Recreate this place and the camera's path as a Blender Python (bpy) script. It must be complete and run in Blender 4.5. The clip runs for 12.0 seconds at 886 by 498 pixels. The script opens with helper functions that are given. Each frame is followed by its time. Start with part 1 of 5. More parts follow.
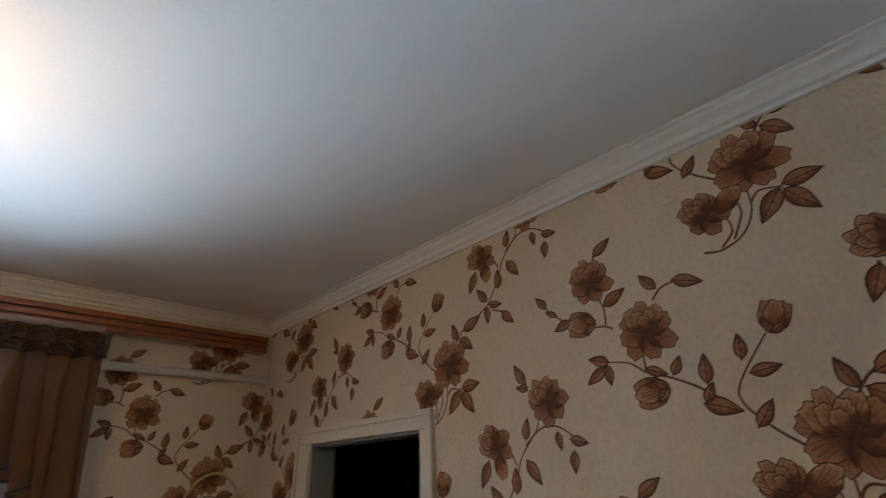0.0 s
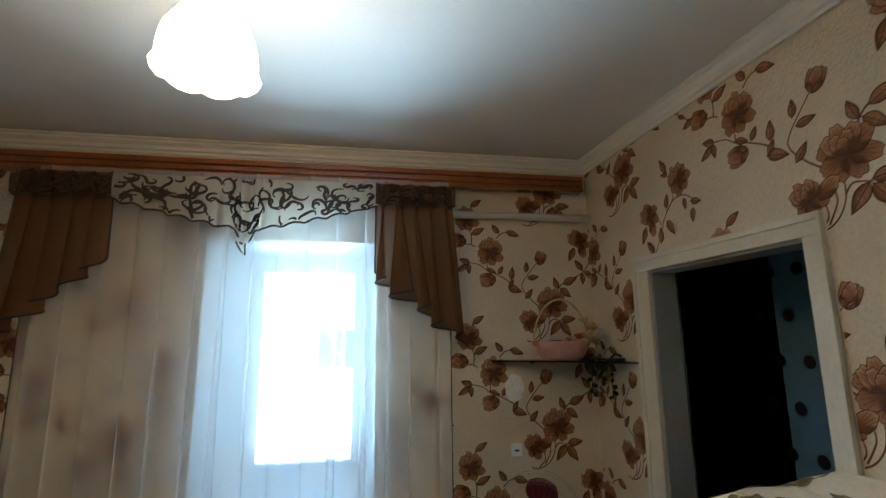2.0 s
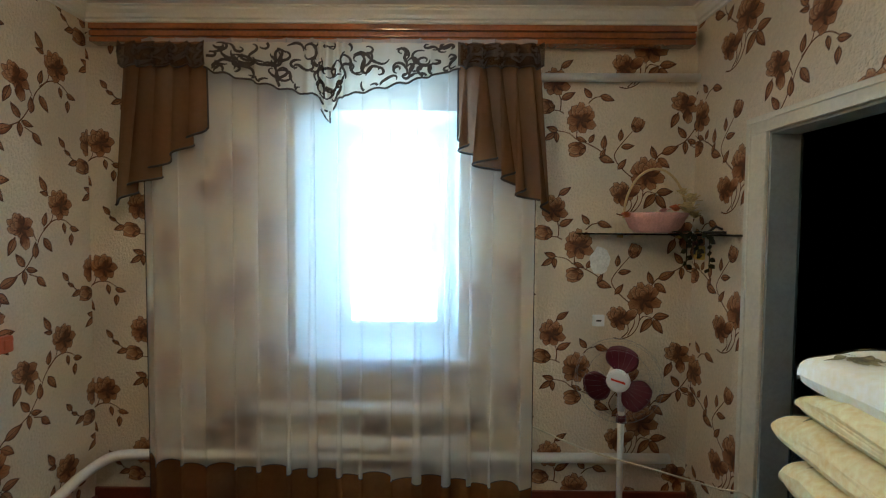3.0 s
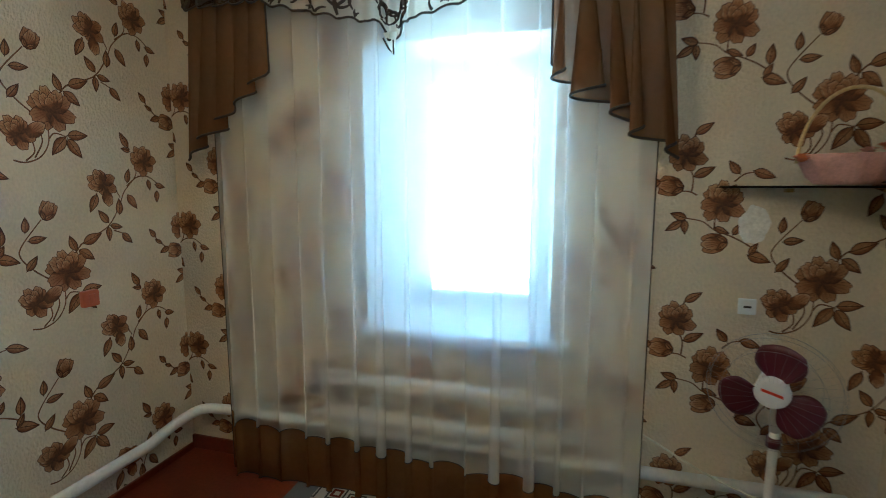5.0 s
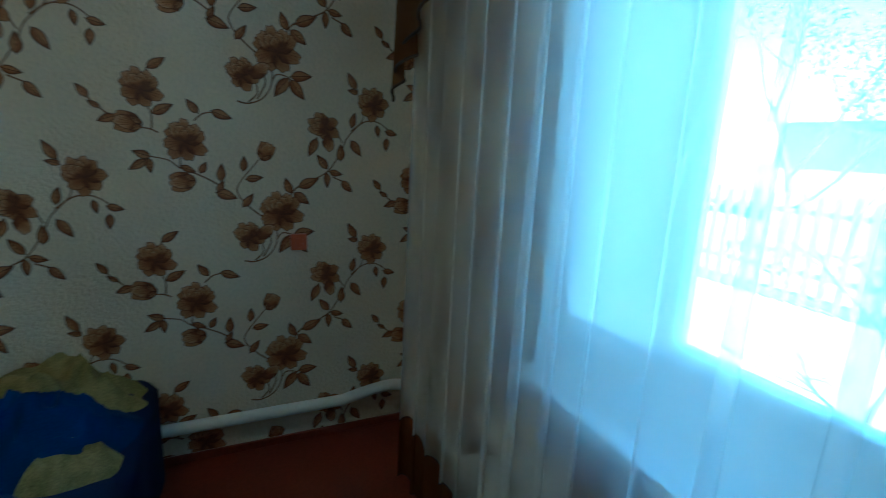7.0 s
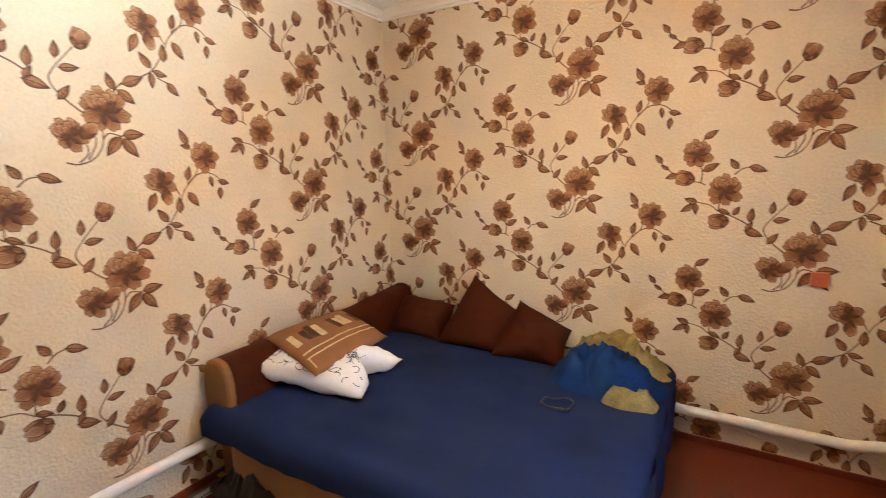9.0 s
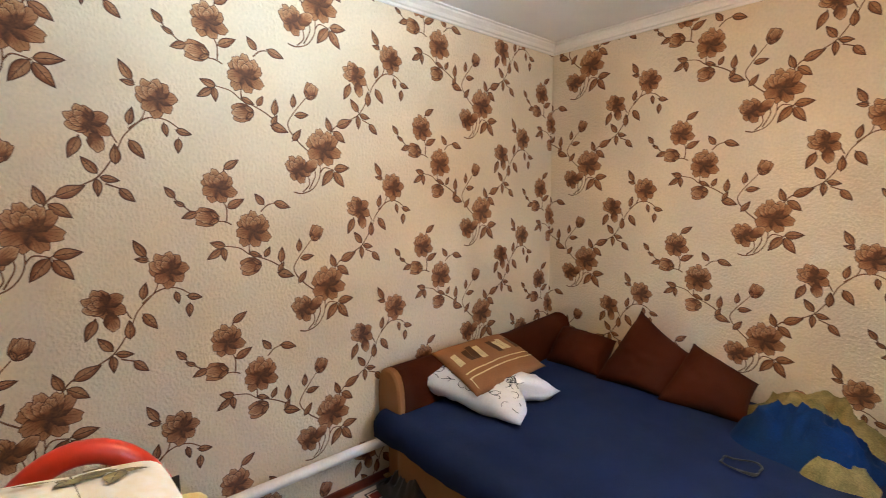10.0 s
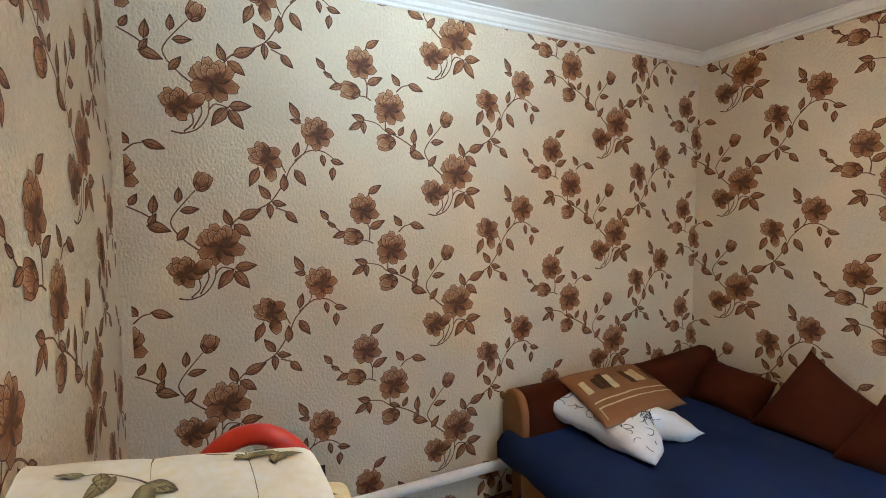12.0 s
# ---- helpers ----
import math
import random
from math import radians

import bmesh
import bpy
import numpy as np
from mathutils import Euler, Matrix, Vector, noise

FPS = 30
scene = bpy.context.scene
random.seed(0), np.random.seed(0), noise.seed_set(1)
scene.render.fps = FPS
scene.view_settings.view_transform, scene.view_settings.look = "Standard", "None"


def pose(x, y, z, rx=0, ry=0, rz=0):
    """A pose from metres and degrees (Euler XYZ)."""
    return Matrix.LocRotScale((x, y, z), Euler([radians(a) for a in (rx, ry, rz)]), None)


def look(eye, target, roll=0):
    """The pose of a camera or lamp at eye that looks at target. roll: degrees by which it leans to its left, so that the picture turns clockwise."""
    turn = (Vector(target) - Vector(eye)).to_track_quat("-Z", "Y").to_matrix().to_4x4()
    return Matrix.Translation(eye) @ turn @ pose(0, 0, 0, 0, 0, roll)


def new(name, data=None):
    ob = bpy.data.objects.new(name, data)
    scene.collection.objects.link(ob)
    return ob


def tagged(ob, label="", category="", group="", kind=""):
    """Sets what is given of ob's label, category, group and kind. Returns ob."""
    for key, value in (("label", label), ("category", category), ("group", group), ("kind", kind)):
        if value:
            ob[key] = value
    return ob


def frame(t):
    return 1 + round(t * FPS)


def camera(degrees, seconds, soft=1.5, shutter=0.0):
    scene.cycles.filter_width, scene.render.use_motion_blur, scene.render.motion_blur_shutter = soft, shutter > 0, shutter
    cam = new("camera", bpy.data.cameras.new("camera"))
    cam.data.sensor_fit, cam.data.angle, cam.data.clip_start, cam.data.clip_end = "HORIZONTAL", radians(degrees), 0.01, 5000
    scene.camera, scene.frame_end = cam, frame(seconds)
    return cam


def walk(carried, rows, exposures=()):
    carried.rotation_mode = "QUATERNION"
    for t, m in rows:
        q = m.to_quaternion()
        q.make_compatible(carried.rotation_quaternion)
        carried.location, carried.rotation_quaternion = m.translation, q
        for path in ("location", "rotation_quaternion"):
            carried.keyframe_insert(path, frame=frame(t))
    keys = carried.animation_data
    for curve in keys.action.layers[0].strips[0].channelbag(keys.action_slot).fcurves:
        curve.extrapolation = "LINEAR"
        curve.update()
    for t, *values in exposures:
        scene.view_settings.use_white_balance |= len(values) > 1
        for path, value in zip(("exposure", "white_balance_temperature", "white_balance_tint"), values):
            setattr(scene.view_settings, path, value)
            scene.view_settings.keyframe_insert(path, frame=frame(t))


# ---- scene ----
# ---- camera ----
cam = camera(86.2, 12.0, soft=0.9, shutter=0.25)
PATH = [
    (0, (1.918, 0.325, 1.686), (3.181, 1.613, 2.549), -2.4),
    (0.5, (1.89, 0.389, 1.669), (2.925, 1.918, 2.439), -1.7),
    (1, (1.875, 0.445, 1.653), (2.643, 2.171, 2.309), -1.4),
    (1.5, (1.866, 0.486, 1.627), (2.393, 2.34, 2.159), -1.1),
    (2, (1.819, 0.523, 1.569), (2.158, 2.462, 1.92), -0.6),
    (2.4, (1.832, 0.55, 1.515), (2.016, 2.534, 1.69), 0.1),
    (2.5, (1.825, 0.544, 1.508), (1.985, 2.533, 1.645), 0.0),
    (3, (1.827, 0.567, 1.449), (1.82, 2.565, 1.359), 0.4),
    (3.2, (1.826, 0.564, 1.433), (1.779, 2.56, 1.308), 0.3),
    (4.8, (1.949, 0.883, 1.444), (1.509, 2.818, 1.196), 0.1),
    (5, (1.995, 1.004, 1.423), (1.454, 2.912, 1.164), 0.0),
    (5.5, (1.982, 1.311, 1.408), (1.196, 3.123, 1.099), 1.2),
    (6, (2.037, 1.665, 1.389), (0.92, 3.289, 1.046), 1.9),
    (6.5, (2.071, 2.025, 1.364), (0.608, 3.336, 0.989), 2.7),
    (7, (2.085, 2.229, 1.388), (0.306, 3.037, 0.959), 2.5),
    (7.2, (2.134, 2.235, 1.391), (0.265, 2.788, 0.945), 1.8),
    (8.8, (2.697, 2.088, 1.486), (0.927, 1.229, 1.129), -1.2),
    (9, (2.732, 2.093, 1.5), (1.043, 1.077, 1.16), -1.1),
    (9.5, (2.797, 2.061, 1.51), (1.299, 0.765, 1.23), -0.8),
    (10, (2.842, 2.048, 1.528), (1.526, 0.559, 1.298), -0.4),
    (10.5, (2.874, 2.046, 1.525), (1.74, 0.408, 1.349), -0.5),
    (11, (2.874, 2.068, 1.542), (1.874, 0.342, 1.391), -0.3),
    (11.5, (2.861, 2.08, 1.537), (1.95, 0.305, 1.396), -0.5),
    (12, (2.859, 2.077, 1.535), (1.985, 0.284, 1.393), -0.5),
]
EXPOSURE = [(0, 4.2, 5300, 4), (0.8, 4.1, 5400, 2), (2.4, 4.5, 4950, -11), (3, 4.85, 4900, -12), (5, 4.85, 4650, -17), (6.5, 3.95, 3800, -29), (7.2, 3.6, 3600, -29), (8.8, 6.0, 6500, 9), (9.5, 5.85, 6300, 6), (10.5, 5.55, 5500, 1), (12, 5.3, 5400, -1)]
walk(cam, [(t, look(eye, target, roll)) for t, eye, target, roll in PATH], EXPOSURE)

# ---- world and light ----
world = bpy.data.worlds.new("sky")
scene.world = world
world.use_nodes = True
wn = world.node_tree
sky = wn.nodes.new("ShaderNodeTexSky")
sky.sky_type, sky.sun_disc = "NISHITA", False
sky.sun_elevation, sky.sun_rotation = radians(45), radians(119)
sky.dust_density = 0.6
wn.links.new(sky.outputs[0], wn.nodes["Background"].inputs[0])
wn.nodes["Background"].inputs[1].default_value = 0.15
sun = new("sun", bpy.data.lights.new("sun", "SUN"))
sun.data.energy, sun.data.angle, sun.data.color = 4.5, radians(0.5), (1, 0.97, 0.93)
sun.matrix_world = look((0, 0, 0), (-0.62, 0.34, -0.71))

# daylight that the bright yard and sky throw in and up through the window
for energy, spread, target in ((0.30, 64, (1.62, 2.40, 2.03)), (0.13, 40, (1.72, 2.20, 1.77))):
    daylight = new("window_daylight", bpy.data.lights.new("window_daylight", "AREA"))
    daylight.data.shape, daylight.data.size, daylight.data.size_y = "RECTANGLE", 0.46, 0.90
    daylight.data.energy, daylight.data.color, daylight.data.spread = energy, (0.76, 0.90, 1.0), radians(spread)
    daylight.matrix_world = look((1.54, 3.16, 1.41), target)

# ---- materials ----
def mat(name, col, rough=0.6, var=0.15, scale=5.0, fine=90.0, bump=0.05, metal=0.0, col2=None, coat=0.0, stretch=1.0):
    m = bpy.data.materials.new(name)
    m.use_nodes = True
    nt = m.node_tree
    b = nt.nodes["Principled BSDF"]
    geo = nt.nodes.new("ShaderNodeNewGeometry")
    n1, n2 = nt.nodes.new("ShaderNodeTexNoise"), nt.nodes.new("ShaderNodeTexNoise")
    n1.inputs["Scale"].default_value, n2.inputs["Scale"].default_value = scale, fine
    n1.inputs["Detail"].default_value, n2.inputs["Detail"].default_value = 4, 3
    nt.links.new(geo.outputs["Position"], n1.inputs["Vector"])
    squash = nt.nodes.new("ShaderNodeVectorMath")
    squash.operation = "MULTIPLY"
    squash.inputs[1].default_value = (1, 1, stretch)
    nt.links.new(geo.outputs["Position"], squash.inputs[0])
    nt.links.new(squash.outputs[0], n2.inputs["Vector"])
    add = nt.nodes.new("ShaderNodeMath")
    add.operation = "MULTIPLY_ADD"
    add.inputs[1].default_value = 0.5
    half = nt.nodes.new("ShaderNodeMath")
    half.operation = "MULTIPLY"
    half.inputs[1].default_value = 0.5
    nt.links.new(n2.outputs[0], half.inputs[0])
    nt.links.new(n1.outputs[0], add.inputs[0])
    nt.links.new(half.outputs[0], add.inputs[2])
    ramp = nt.nodes.new("ShaderNodeValToRGB")
    c2 = col2 or [c * (1 - 2 * var) for c in col]
    c1 = [min(1, c * (1 + 0.6 * var)) for c in col]
    ramp.color_ramp.elements[0].color, ramp.color_ramp.elements[0].position = (*c2, 1), 0.3
    ramp.color_ramp.elements[1].color, ramp.color_ramp.elements[1].position = (*c1, 1), 0.62
    nt.links.new(add.outputs[0], ramp.inputs[0])
    nt.links.new(ramp.outputs[0], b.inputs["Base Color"])
    b.inputs["Roughness"].default_value, b.inputs["Metallic"].default_value = rough, metal
    b.inputs["Coat Weight"].default_value = coat
    if rough >= 0.8:
        b.inputs["Specular IOR Level"].default_value = 0.12
    if bump:
        bp = nt.nodes.new("ShaderNodeBump")
        bp.inputs["Strength"].default_value, bp.inputs["Distance"].default_value = min(1, bump * 4), 0.004
        nt.links.new(n2.outputs[0], bp.inputs["Height"])
        nt.links.new(bp.outputs[0], b.inputs["Normal"])
    return m


def sheer(name, col, clear, var=0.1, through_share=0.30):
    """Thin cloth: part of the light goes straight through, part is scattered to both sides."""
    m = bpy.data.materials.new(name)
    m.use_nodes = True
    nt = m.node_tree
    nt.nodes.remove(nt.nodes["Principled BSDF"])
    geo, noi = nt.nodes.new("ShaderNodeNewGeometry"), nt.nodes.new("ShaderNodeTexNoise")
    noi.inputs["Scale"].default_value, noi.inputs["Detail"].default_value = 40, 5
    nt.links.new(geo.outputs["Position"], noi.inputs["Vector"])
    ramp = nt.nodes.new("ShaderNodeValToRGB")
    ramp.color_ramp.elements[0].color = (*[c * (1 - var) for c in col], 1)
    ramp.color_ramp.elements[1].color = (*col, 1)
    nt.links.new(noi.outputs[0], ramp.inputs[0])
    dif, tra = nt.nodes.new("ShaderNodeBsdfDiffuse"), nt.nodes.new("ShaderNodeBsdfTranslucent")
    cle = nt.nodes.new("ShaderNodeBsdfTransparent")
    for n in (dif, tra):
        nt.links.new(ramp.outputs[0], n.inputs[0])
    a, b = nt.nodes.new("ShaderNodeMixShader"), nt.nodes.new("ShaderNodeMixShader")
    a.inputs[0].default_value, b.inputs[0].default_value = through_share, clear
    nt.links.new(dif.outputs[0], a.inputs[1])
    nt.links.new(tra.outputs[0], a.inputs[2])
    nt.links.new(a.outputs[0], b.inputs[1])
    nt.links.new(cle.outputs[0], b.inputs[2])
    nt.links.new(b.outputs[0], nt.nodes["Material Output"].inputs[0])
    return m


def glow(name, col, strength):
    m = bpy.data.materials.new(name)
    m.use_nodes = True
    b = m.node_tree.nodes["Principled BSDF"]
    b.inputs["Base Color"].default_value = (0.85, 0.82, 0.76, 1)
    b.inputs["Roughness"].default_value = 0.25
    b.inputs["Emission Color"].default_value, b.inputs["Emission Strength"].default_value = (*col, 1), strength
    return m


def glass(name, col=(1, 1, 1)):
    m = bpy.data.materials.new(name)
    m.use_nodes = True
    nt = m.node_tree
    nt.nodes.remove(nt.nodes["Principled BSDF"])
    gl, tr, mx, fr = (nt.nodes.new("ShaderNode" + k) for k in ("BsdfGlossy", "BsdfTransparent", "MixShader", "Fresnel"))
    gl.inputs["Roughness"].default_value = 0.02
    tr.inputs[0].default_value = (*col, 1)
    nt.links.new(fr.outputs[0], mx.inputs[0])
    nt.links.new(tr.outputs[0], mx.inputs[1])
    nt.links.new(gl.outputs[0], mx.inputs[2])
    nt.links.new(mx.outputs[0], nt.nodes["Material Output"].inputs[0])
    return m


def toned(name, stops, rough=0.65):
    """A printed colour read from the tone that each printed shape carries."""
    m = bpy.data.materials.new(name)
    m.use_nodes = True
    nt = m.node_tree
    b = nt.nodes["Principled BSDF"]
    at, ramp = nt.nodes.new("ShaderNodeAttribute"), nt.nodes.new("ShaderNodeValToRGB")
    at.attribute_name = "tone"
    geo, noi, mul = (nt.nodes.new("ShaderNode" + k) for k in ("NewGeometry", "TexNoise", "Math"))
    noi.inputs["Scale"].default_value = 160
    nt.links.new(geo.outputs["Position"], noi.inputs["Vector"])
    mul.operation = "MULTIPLY_ADD"
    mul.inputs[1].default_value = 0.3
    nt.links.new(noi.outputs[0], mul.inputs[0])
    nt.links.new(at.outputs["Fac"], mul.inputs[2])
    els = ramp.color_ramp.elements
    for i, (p, c) in enumerate(stops):
        e = els[i] if i < 2 else els.new(p)
        e.position, e.color = p, (*c, 1)
    nt.links.new(mul.outputs[0], ramp.inputs[0])
    nt.links.new(ramp.outputs[0], b.inputs["Base Color"])
    b.inputs["Roughness"].default_value = rough
    return m


PAPER = mat("wallpaper", (0.72, 0.62, 0.465), 0.5, 0.07, 2.2, 95, 0.22, stretch=0.75)
for node in PAPER.node_tree.nodes:
    if node.bl_idname == "ShaderNodeBump":
        node.inputs["Distance"].default_value = 0.010
PRINT = toned("wallpaper_ink", [(0.14, (0.05, 0.015, 0.005)), (0.42, (0.20, 0.068, 0.021)), (0.78, (0.40, 0.20, 0.088)), (1.0, (0.60, 0.41, 0.24))])
CEIL = mat("ceiling_paint", (0.80, 0.79, 0.77), 0.75, 0.03, 2, 120, 0.03)
CORNICE = mat("cornice_foam", (0.82, 0.81, 0.78), 0.6, 0.04, 6, 90, 0.03)
FLOOR = mat("floor_paint", (0.16, 0.030, 0.013), 0.28, 0.18, 3, 60, 0.03)
PAINT = mat("cream_paint", (0.72, 0.68, 0.56), 0.4, 0.06, 5, 60, 0.05)
JAMB = mat("grey_jamb_paint", (0.30, 0.30, 0.27), 0.5, 0.08, 4, 60, 0.05)
PVC = mat("white_plastic", (0.83, 0.85, 0.86), 0.35, 0.03, 6, 60, 0)
PIPE = mat("white_enamel", (0.82, 0.80, 0.76), 0.3, 0.05, 12, 70, 0.04)
WOOD = mat("varnished_wood", (0.28, 0.092, 0.024), 0.14, 0.2, 6, 70, 0.0, coat=0.6)
WOODD = mat("dark_wood_groove", (0.07, 0.025, 0.01), 0.3, 0.1, 6, 70, 0.0)
TULLE = sheer("white_tulle", (0.97, 0.97, 0.98), 0.70, 0.03, 0.40)
HEM = sheer("brown_voile_hem", (0.21, 0.09, 0.034), 0.16, 0.25)
VOILE = sheer("brown_voile", (0.21, 0.105, 0.05), 0.16, 0.2, 0.45)
DVOILE = sheer("dark_brown_voile", (0.11, 0.055, 0.027), 0.15, 0.25)
VALANCE = sheer("cream_voile", (0.66, 0.60, 0.50), 0.32, 0.1, 0.4)
PIPING = mat("dark_piping", (0.03, 0.017, 0.012), 0.6, 0.2, 20, 200, 0)
SHADE = glow("lit_opal_glass", (1.0, 0.56, 0.23), 1.12)
OPAL = mat("opal_plastic", (0.78, 0.72, 0.62), 0.35, 0.04, 8, 80, 0)
BRASS = mat("brass", (0.55, 0.36, 0.13), 0.3, 0.15, 10, 80, 0, metal=0.9)
GLASS = glass("window_glass")
SMOKE = glass("smoked_glass", (0.22, 0.25, 0.25))
BLUE = mat("blue_cover", (0.014, 0.028, 0.095), 0.9, 0.16, 4, 260, 0.18)
TAN = mat("tan_velour", (0.29, 0.145, 0.065), 0.8, 0.12, 5, 200, 0.1)
BROWN = mat("dark_brown_velour", (0.058, 0.012, 0.004), 0.85, 0.2, 5, 220, 0.1)
OLIVE = mat("camouflage_cloth", (0.30, 0.24, 0.09), 0.85, 0.2, 16, 200, 0.1, col2=(0.09, 0.09, 0.04))
DENIM = mat("blue_jacket_cloth", (0.006, 0.032, 0.13), 0.8, 0.2, 9, 200, 0.1)
BLACK = mat("black_plastic", (0.012, 0.012, 0.013), 0.3, 0.2, 9, 80, 0)
MAROON = mat("maroon_plastic", (0.085, 0.008, 0.022), 0.35, 0.1, 9, 80, 0)
GUARD = mat("grey_steel_wire", (0.30, 0.30, 0.30), 0.4, 0.1, 9, 80, 0)
RED = mat("red_plastic", (0.62, 0.035, 0.012), 0.3, 0.08, 7, 60, 0.02)
ORANGE = mat("orange_plastic", (0.50, 0.12, 0.05), 0.4, 0.1, 9, 60, 0)
YELLOW = mat("yellow_plastic", (0.55, 0.36, 0.05), 0.4, 0.1, 9, 60, 0)
PINK = mat("pink_satin", (0.62, 0.33, 0.29), 0.5, 0.15, 14, 120, 0.08)
WICKER = mat("pale_wicker", (0.60, 0.44, 0.20), 0.5, 0.15, 30, 120, 0.05)
PETALY = mat("cream_silk_petal", (0.66, 0.52, 0.24), 0.6, 0.2, 30, 120, 0)
PETALO = mat("orange_silk_petal", (0.62, 0.17, 0.06), 0.6, 0.2, 30, 120, 0)
VINE = mat("dark_vine", (0.025, 0.025, 0.012), 0.95, 0.25, 30, 120, 0)
# one cream cotton: lamp warmth in this yellow, daylight in the whiter copy below
QUILT = mat("quilt_cotton", (0.82, 0.73, 0.43), 0.85, 0.06, 7, 60, 0.03, col2=(0.72, 0.50, 0.20))
QUILTLIT = mat("daylit_quilt_cotton", (0.93, 0.92, 0.86), 0.85, 0.04, 5, 60, 0.03, col2=(0.86, 0.79, 0.58))
QPRINT = toned("quilt_ink", [(0.1, (0.09, 0.08, 0.05)), (0.5, (0.27, 0.22, 0.11)), (0.8, (0.42, 0.38, 0.19)), (1.0, (0.55, 0.48, 0.28))], 0.85)
CASE = mat("white_pillowcase", (0.78, 0.79, 0.80), 0.85, 0.06, 6, 160, 0.08)
NAVY = mat("navy_ink", (0.03, 0.04, 0.06), 0.8, 0.1, 20, 100, 0)
CUSH = mat("caramel_pillow", (0.26, 0.125, 0.055), 0.85, 0.12, 6, 160, 0.08)
CREAM = mat("cream_band", (0.62, 0.50, 0.28), 0.85, 0.15, 16, 160, 0)
UMBER = mat("umber_band", (0.09, 0.045, 0.025), 0.85, 0.15, 16, 160, 0)
# dark base colour carries the unlit look of the hall
HALL = mat("shaded_hall_wall", (0.15, 0.16, 0.14), 0.8, 0.2, 3, 60, 0.05)
DRAPE = sheer("pale_blue_drape", (0.26, 0.42, 0.56), 0.05, 0.12)
PLASTER = mat("gypsum_patch", (0.88, 0.87, 0.84), 0.9, 0.1, 30, 120, 0.1)
WIRE = mat("cream_cable", (0.60, 0.55, 0.42), 0.5, 0.1, 20, 80, 0)
SOIL = mat("pale_yard", (0.36, 0.38, 0.36), 0.95, 0.12, 0.6, 8, 0.2)
FENCE = mat("grey_fence_paint", (0.28, 0.32, 0.33), 0.7, 0.15, 3, 40, 0.1)
BARK = mat("bark", (0.13, 0.10, 0.075), 0.9, 0.25, 8, 60, 0.2)
LEAF = mat("foliage", (0.09, 0.13, 0.04), 0.7, 0.3, 3, 30, 0)
BRICKW = mat("pale_render", (0.42, 0.45, 0.46), 0.9, 0.10, 1, 20, 0.1)
SLATE = mat("grey_slate", (0.30, 0.31, 0.32), 0.8, 0.15, 1, 20, 0.1)


def rug_material():
    m = mat("rug_pile", (0.5, 0.49, 0.46), 0.95, 0.1, 6, 300, 0.25)
    nt = m.node_tree
    b = nt.nodes["Principled BSDF"]
    geo, mp = nt.nodes.new("ShaderNodeNewGeometry"), nt.nodes.new("ShaderNodeVectorMath")
    mp.operation = "SCALE"
    mp.inputs["Scale"].default_value = 7.5
    vor = nt.nodes.new("ShaderNodeTexVoronoi")
    vor.distance, vor.inputs["Randomness"].default_value, vor.inputs["Scale"].default_value = "CHEBYCHEV", 0.25, 1.0
    nt.links.new(geo.outputs["Position"], mp.inputs[0])
    nt.links.new(mp.outputs[0], vor.inputs["Vector"])
    ramp = nt.nodes.new("ShaderNodeValToRGB")
    ramp.color_ramp.interpolation = "CONSTANT"
    els = ramp.color_ramp.elements
    els[0].position, els[0].color = 0.0, (0.5, 0.46, 0.4, 1)
    els[1].position, els[1].color = 0.1, (0.12, 0.025, 0.02, 1)
    for p, c in ((0.2, (0.45, 0.43, 0.38)), (0.26, (0.06, 0.06, 0.065)), (0.33, (0.47, 0.46, 0.42))):
        e = els.new(p)
        e.color = (*c, 1)
    nt.links.new(vor.outputs["Distance"], ramp.inputs[0])
    nt.links.new(ramp.outputs[0], b.inputs["Base Color"])
    return m


RUG = rug_material()
RUGB = mat("rug_border", (0.16, 0.17, 0.18), 0.95, 0.15, 9, 300, 0.25)


# ---- mesh tools ----
def part(name, bm, material, parent=None, label="", smooth=False):
    me = bpy.data.meshes.new(name)
    bm.to_mesh(me)
    bm.free()
    for mt in material if isinstance(material, (list, tuple)) else [material]:
        me.materials.append(mt)
    if smooth:
        me.shade_smooth()
    ob = new(name, me)
    ob.parent = parent
    if label:
        ob["label"] = label
    return ob


def thing(name, at, label, category, group="", kind=""):
    ob = new(name)
    ob.location = at
    ob.empty_display_size = 0.05
    tagged(ob, label, category, group, kind)
    return ob


def under(ob, parent):
    """Hangs ob under parent and leaves it where it is."""
    ob.parent = parent
    ob.matrix_parent_inverse = Matrix.Translation(parent.location).inverted()
    return ob


def slab(bm, a, b, bevel=0.0):
    r = bmesh.ops.create_cube(bm, size=1)
    for v in r["verts"]:
        v.co = Vector([a[i] + (b[i] - a[i]) * (v.co[i] + 0.5) for i in range(3)])
    if bevel:
        es = {e for v in r["verts"] for e in v.link_edges}
        bmesh.ops.bevel(bm, geom=list(es), offset=bevel, segments=2, affect="EDGES", profile=0.6)
    return bm


def block(a, b, bevel=0.0):
    return slab(bmesh.new(), a, b, bevel)


